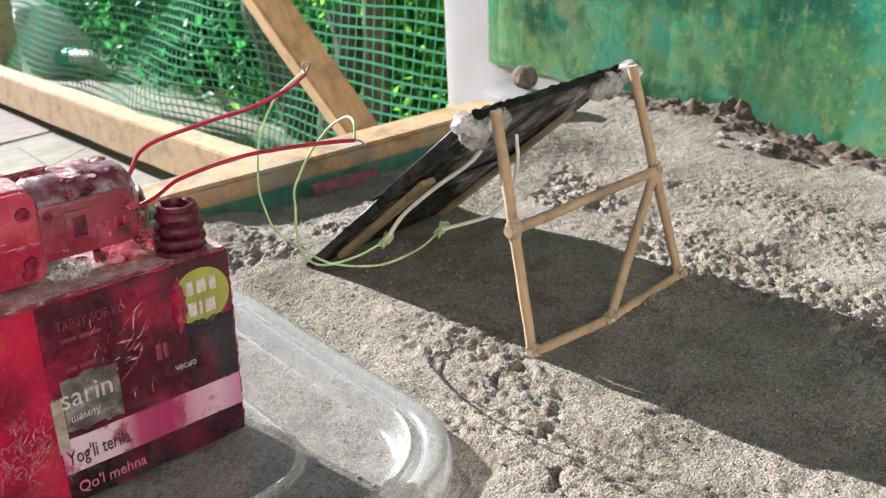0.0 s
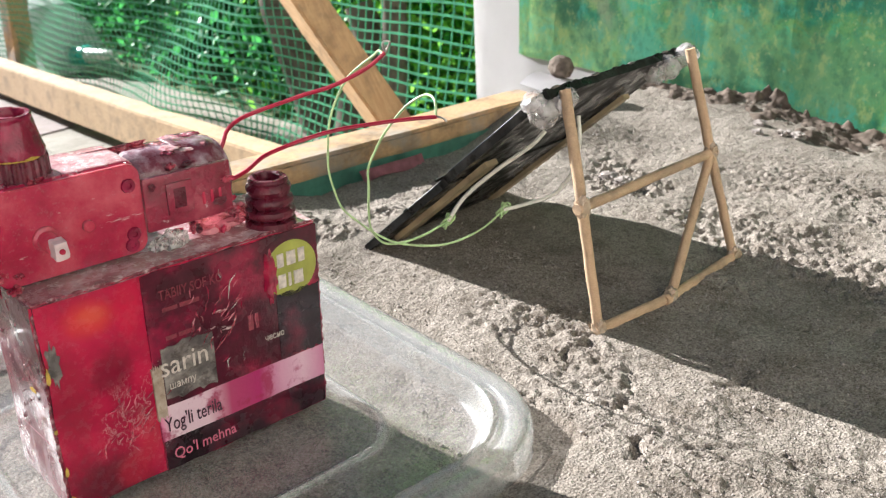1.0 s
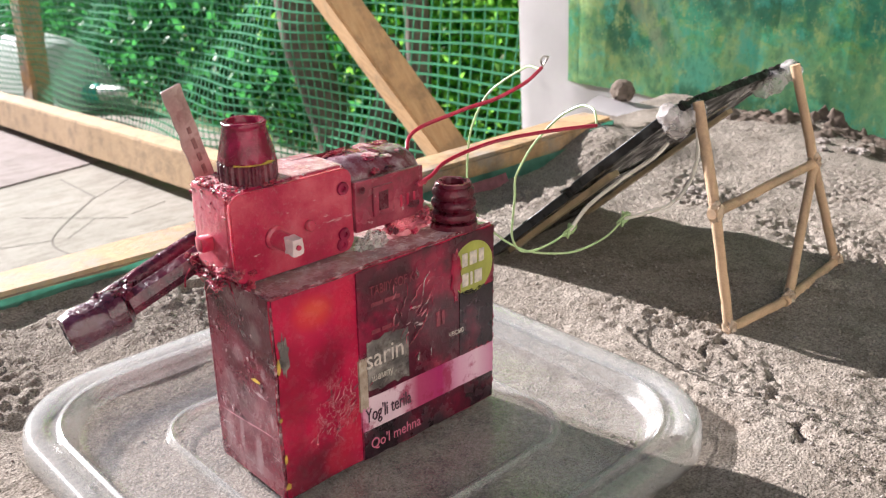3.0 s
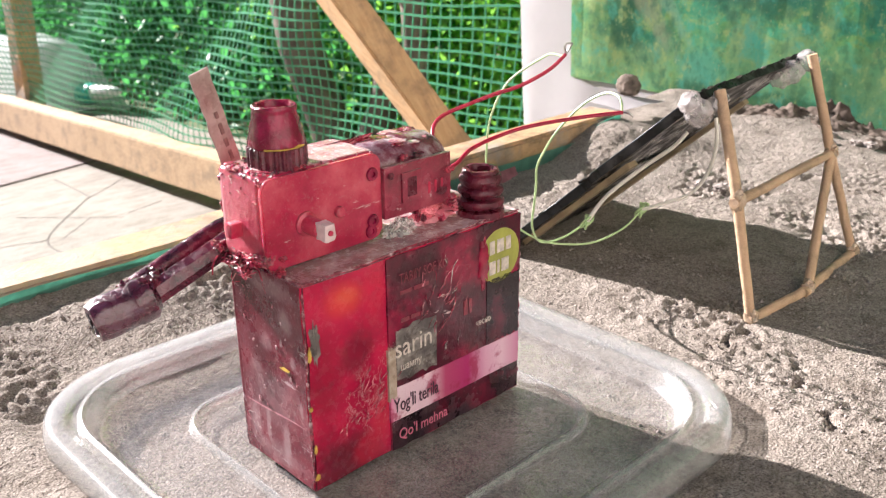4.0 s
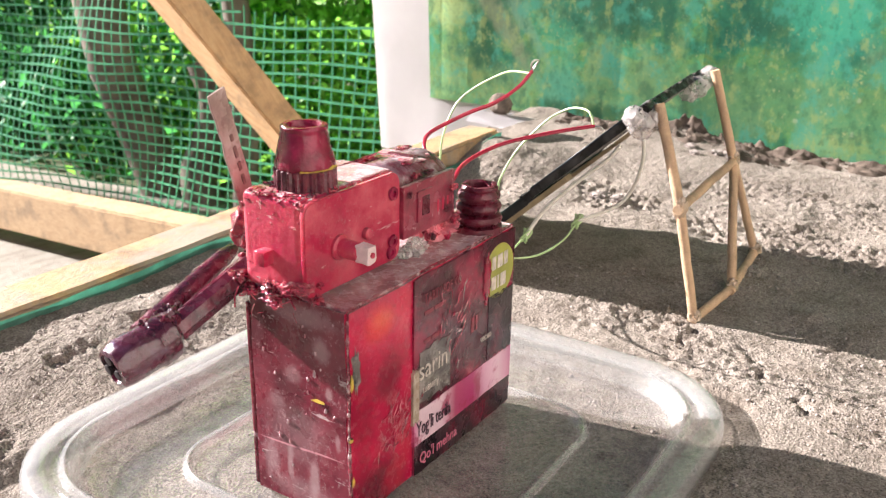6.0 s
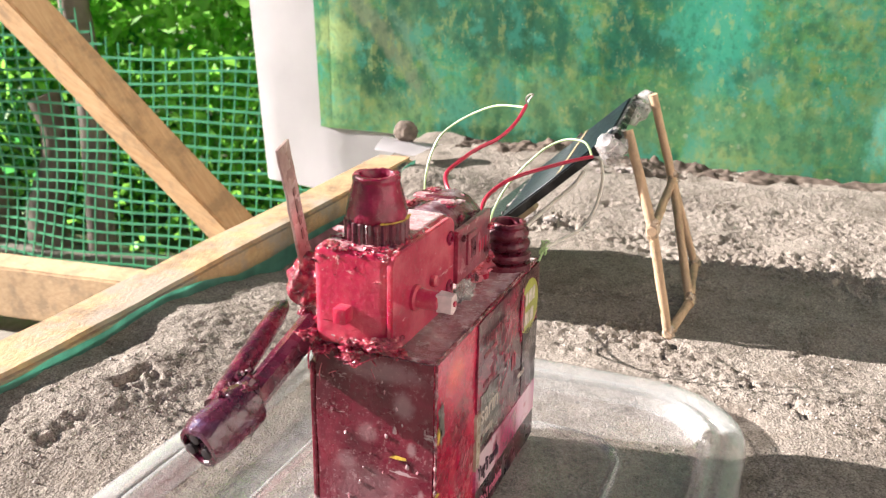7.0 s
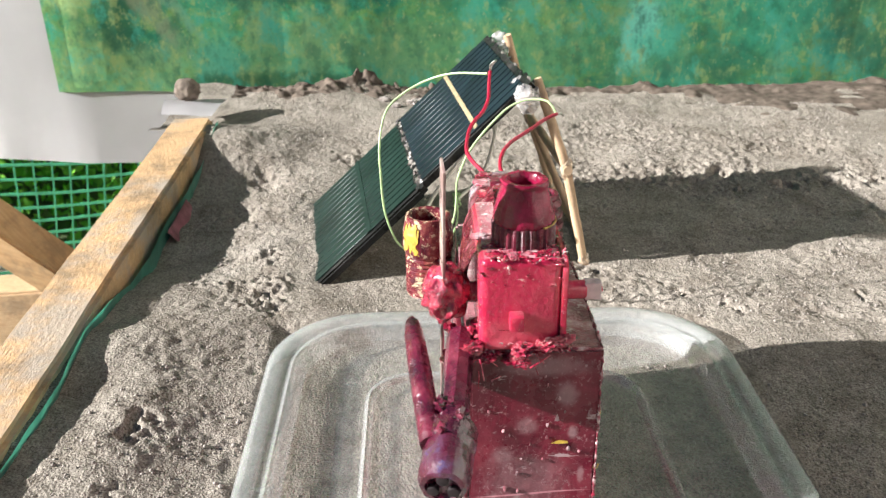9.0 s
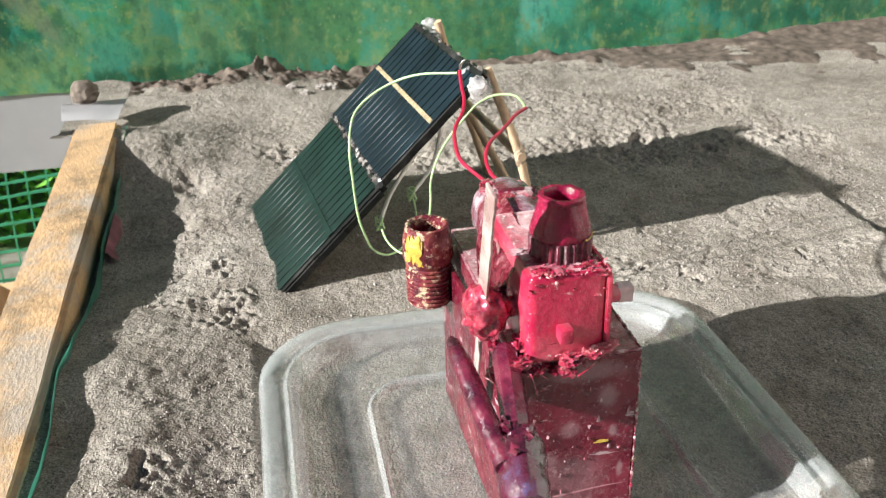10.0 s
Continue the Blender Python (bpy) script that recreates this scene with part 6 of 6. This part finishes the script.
for k, (a, b) in enumerate(((0.4060, 0.0500), (0.3990, 0.0305), (0.4015, 0.0235), (0.3890, 0.0420), (0.2660, 0.0540), (0.2600, 0.0400), (0.2720, 0.0600))):
    z = float(sand_height(np.array([a]), np.array([b]))[0])
    solo("sand_clod", blob((a, b, z + 0.0012), (0.0030 + 0.0012 * (k % 3), 0.0042 - 0.0008 * (k % 2), 0.0019), 3, 0.35, 2.2, k + 3), M_CLOD, "flat grey clod of caked sand lying on the bed", "clod", "sand clods")

# ---- beyond the netting ----
bottle = thing("bottle", "milky plastic glue bottle with a teal collar beyond the netting", "bottle", at=(0.70, 1.888, -0.293))
bd = Vector((0.12, -0.98, 0.17)).normalized()
part("body", lathe([(0.020, -0.16), (0.028, -0.155), (0.029, -0.02), (0.024, -0.008), (0.018, 0.0)], 28, aim((0, 0, 0), bd)), M_MILKY, bottle)
part("collar", lathe([(0.020, -0.004), (0.023, 0.0), (0.0225, 0.052), (0.019, 0.058)], 40, aim((0, 0, 0), bd), 20, 0.0006, (1, 2)), M_TEAL, bottle, "teal screw collar")
part("nozzle", lathe([(0.019, 0.058), (0.018, 0.07), (0.013, 0.12), (0.006, 0.155), (0.003, 0.158)], 24, aim((0, 0, 0), bd)), M_MILKY, bottle, "tapered white nozzle")


def crate():
    bm = slab((-0.10, -0.24, 0), (0.10, 0.24, 0.15), 0.012)
    bmesh.ops.subdivide_edges(bm, edges=bm.edges[:], cuts=4, use_grid_fill=True)
    for v in bm.verts:
        k = 1 - v.co.z * 3.2
        v.co.x *= k
        v.co.y = v.co.y * k + v.co.z * 0.5
        v.co += Vector([0.010 * noise.noise(v.co * 14 + Vector((k, 2, 0))) for k in range(3)])
    bm.transform(Matrix.Translation((0.70, 2.07, -0.345)))
    return bm


solo("plastic_bag", crate(), M_BAG, "whitish plastic bag standing beyond the netting", "bag")


def tarp():
    bm = bmesh.new()
    rows = [[bm.verts.new((1.45 + 0.03 * math.sin(y * 7 + z) + 0.02 * math.sin(y * 17), y, z)) for z in np.linspace(-0.34, 1.1, 12)] for y in np.arange(1.75, 4.2, 0.06)]
    for p, q in zip(rows, rows[1:]):
        for i in range(11):
            bm.faces.new((p[i], q[i], q[i + 1], p[i + 1]))
    bmesh.ops.solidify(bm, geom=bm.faces[:], thickness=0.004)
    return bm


solo("green_tarp", tarp(), M_TARP, "dark teal tarpaulin hanging among the plants", "tarpaulin")


def foliage(name, n, lo, hi, size, mat, label, clumps, seed):
    """Small bent leaves gathered in clumps."""
    rng = np.random.default_rng(seed)
    cen = rng.uniform(lo, hi, (clumps, 3))
    pos = cen[rng.integers(0, clumps, n)] + rng.normal(0, 1, (n, 3)) * np.array([0.08, 0.13, 0.10])
    pos = pos[(pos[:, 0] > np.where(pos[:, 2] < 0.0, 0.785, 0.70)) | (pos[:, 1] > 3)]
    n = len(pos)
    u = rng.normal(0, 1, (n, 3))
    u /= np.linalg.norm(u, axis=1)[:, None]
    w = np.cross(u, rng.normal(0, 1, (n, 3)))
    w /= np.linalg.norm(w, axis=1)[:, None]
    up = np.cross(u, w)
    s = size * rng.uniform(0.6, 1.4, n)[:, None]
    v = np.stack([pos + s * (a * w + b * u + c * up) for a, b, c in ((0, 0, 0), (0.3, 0.45, 0.10), (0, 1.1, 0), (-0.3, 0.45, 0.10), (0, 0.5, -0.04))], 1)
    tri = np.array([(0, 1, 4), (1, 2, 4), (2, 3, 4), (3, 0, 4)])
    f = tri[None] + (np.arange(n) * 5)[:, None, None]
    me = bpy.data.meshes.new(name)
    me.vertices.add(n * 5)
    me.vertices.foreach_set("co", v.astype(np.float32).ravel())
    me.loops.add(n * 12)
    me.loops.foreach_set("vertex_index", f.astype(np.int32).ravel())
    me.polygons.add(n * 4)
    me.polygons.foreach_set("loop_start", np.arange(0, n * 12, 3, dtype=np.int32))
    me.update(calc_edges=True)
    me.materials.append(mat)
    ob = new(name, me)
    ob.matrix_world = RIG
    return tagged(ob, label, "foliage", kind="stuff")


foliage("foliage", 70000, (0.84, 0.1, -0.3), (1.5, 1.3, 0.9), 0.019, M_LEAF, "sunlit green leaves behind the netting", 700, 1)
# nearer and further leaves take the copies with painted shade
foliage("foliage", 30000, (0.84, 1.15, -0.32), (1.22, 3.6, 0.35), 0.026, M_LEAFHALFSHADE, "green leaves close behind the netting with shade put into their colour", 320, 7)
foliage("foliage", 14000, (1.9, -0.5, -0.3), (2.9, 5.0, 1.8), 0.10, M_LEAFSHADE, "green leaves further back with deep shade put into their colour", 130, 2)


def trunk(p, q, r0, r1, label):
    d = [Vector(p).lerp(Vector(q), s) + Vector((0.03 * noise.noise(Vector((s * 3, 1, r0 * 90))), 0.03 * noise.noise(Vector((s * 3, 5, r0 * 50))), 0)) for s in np.linspace(0, 1, 8)]
    solo("tree_trunk", tube(d, 1, 12, 0.05, lambda s: r0 + (r1 - r0) * s, 0.05), M_BARK, label, "trunk", "trunks behind the netting")


trunk((0.74, 1.00, -0.34), (0.74, 1.195, 0.523), 0.031, 0.050, "leaning grey-brown trunk behind the netting")
trunk((0.74, 0.88, -0.34), (0.74, 0.89, -0.064), 0.031, 0.022, "short weathered stump behind the netting")
trunk((0.745, 0.808, -0.34), (0.745, 0.816, 0.523), 0.020, 0.017, "thin reddish-brown stem behind the netting")
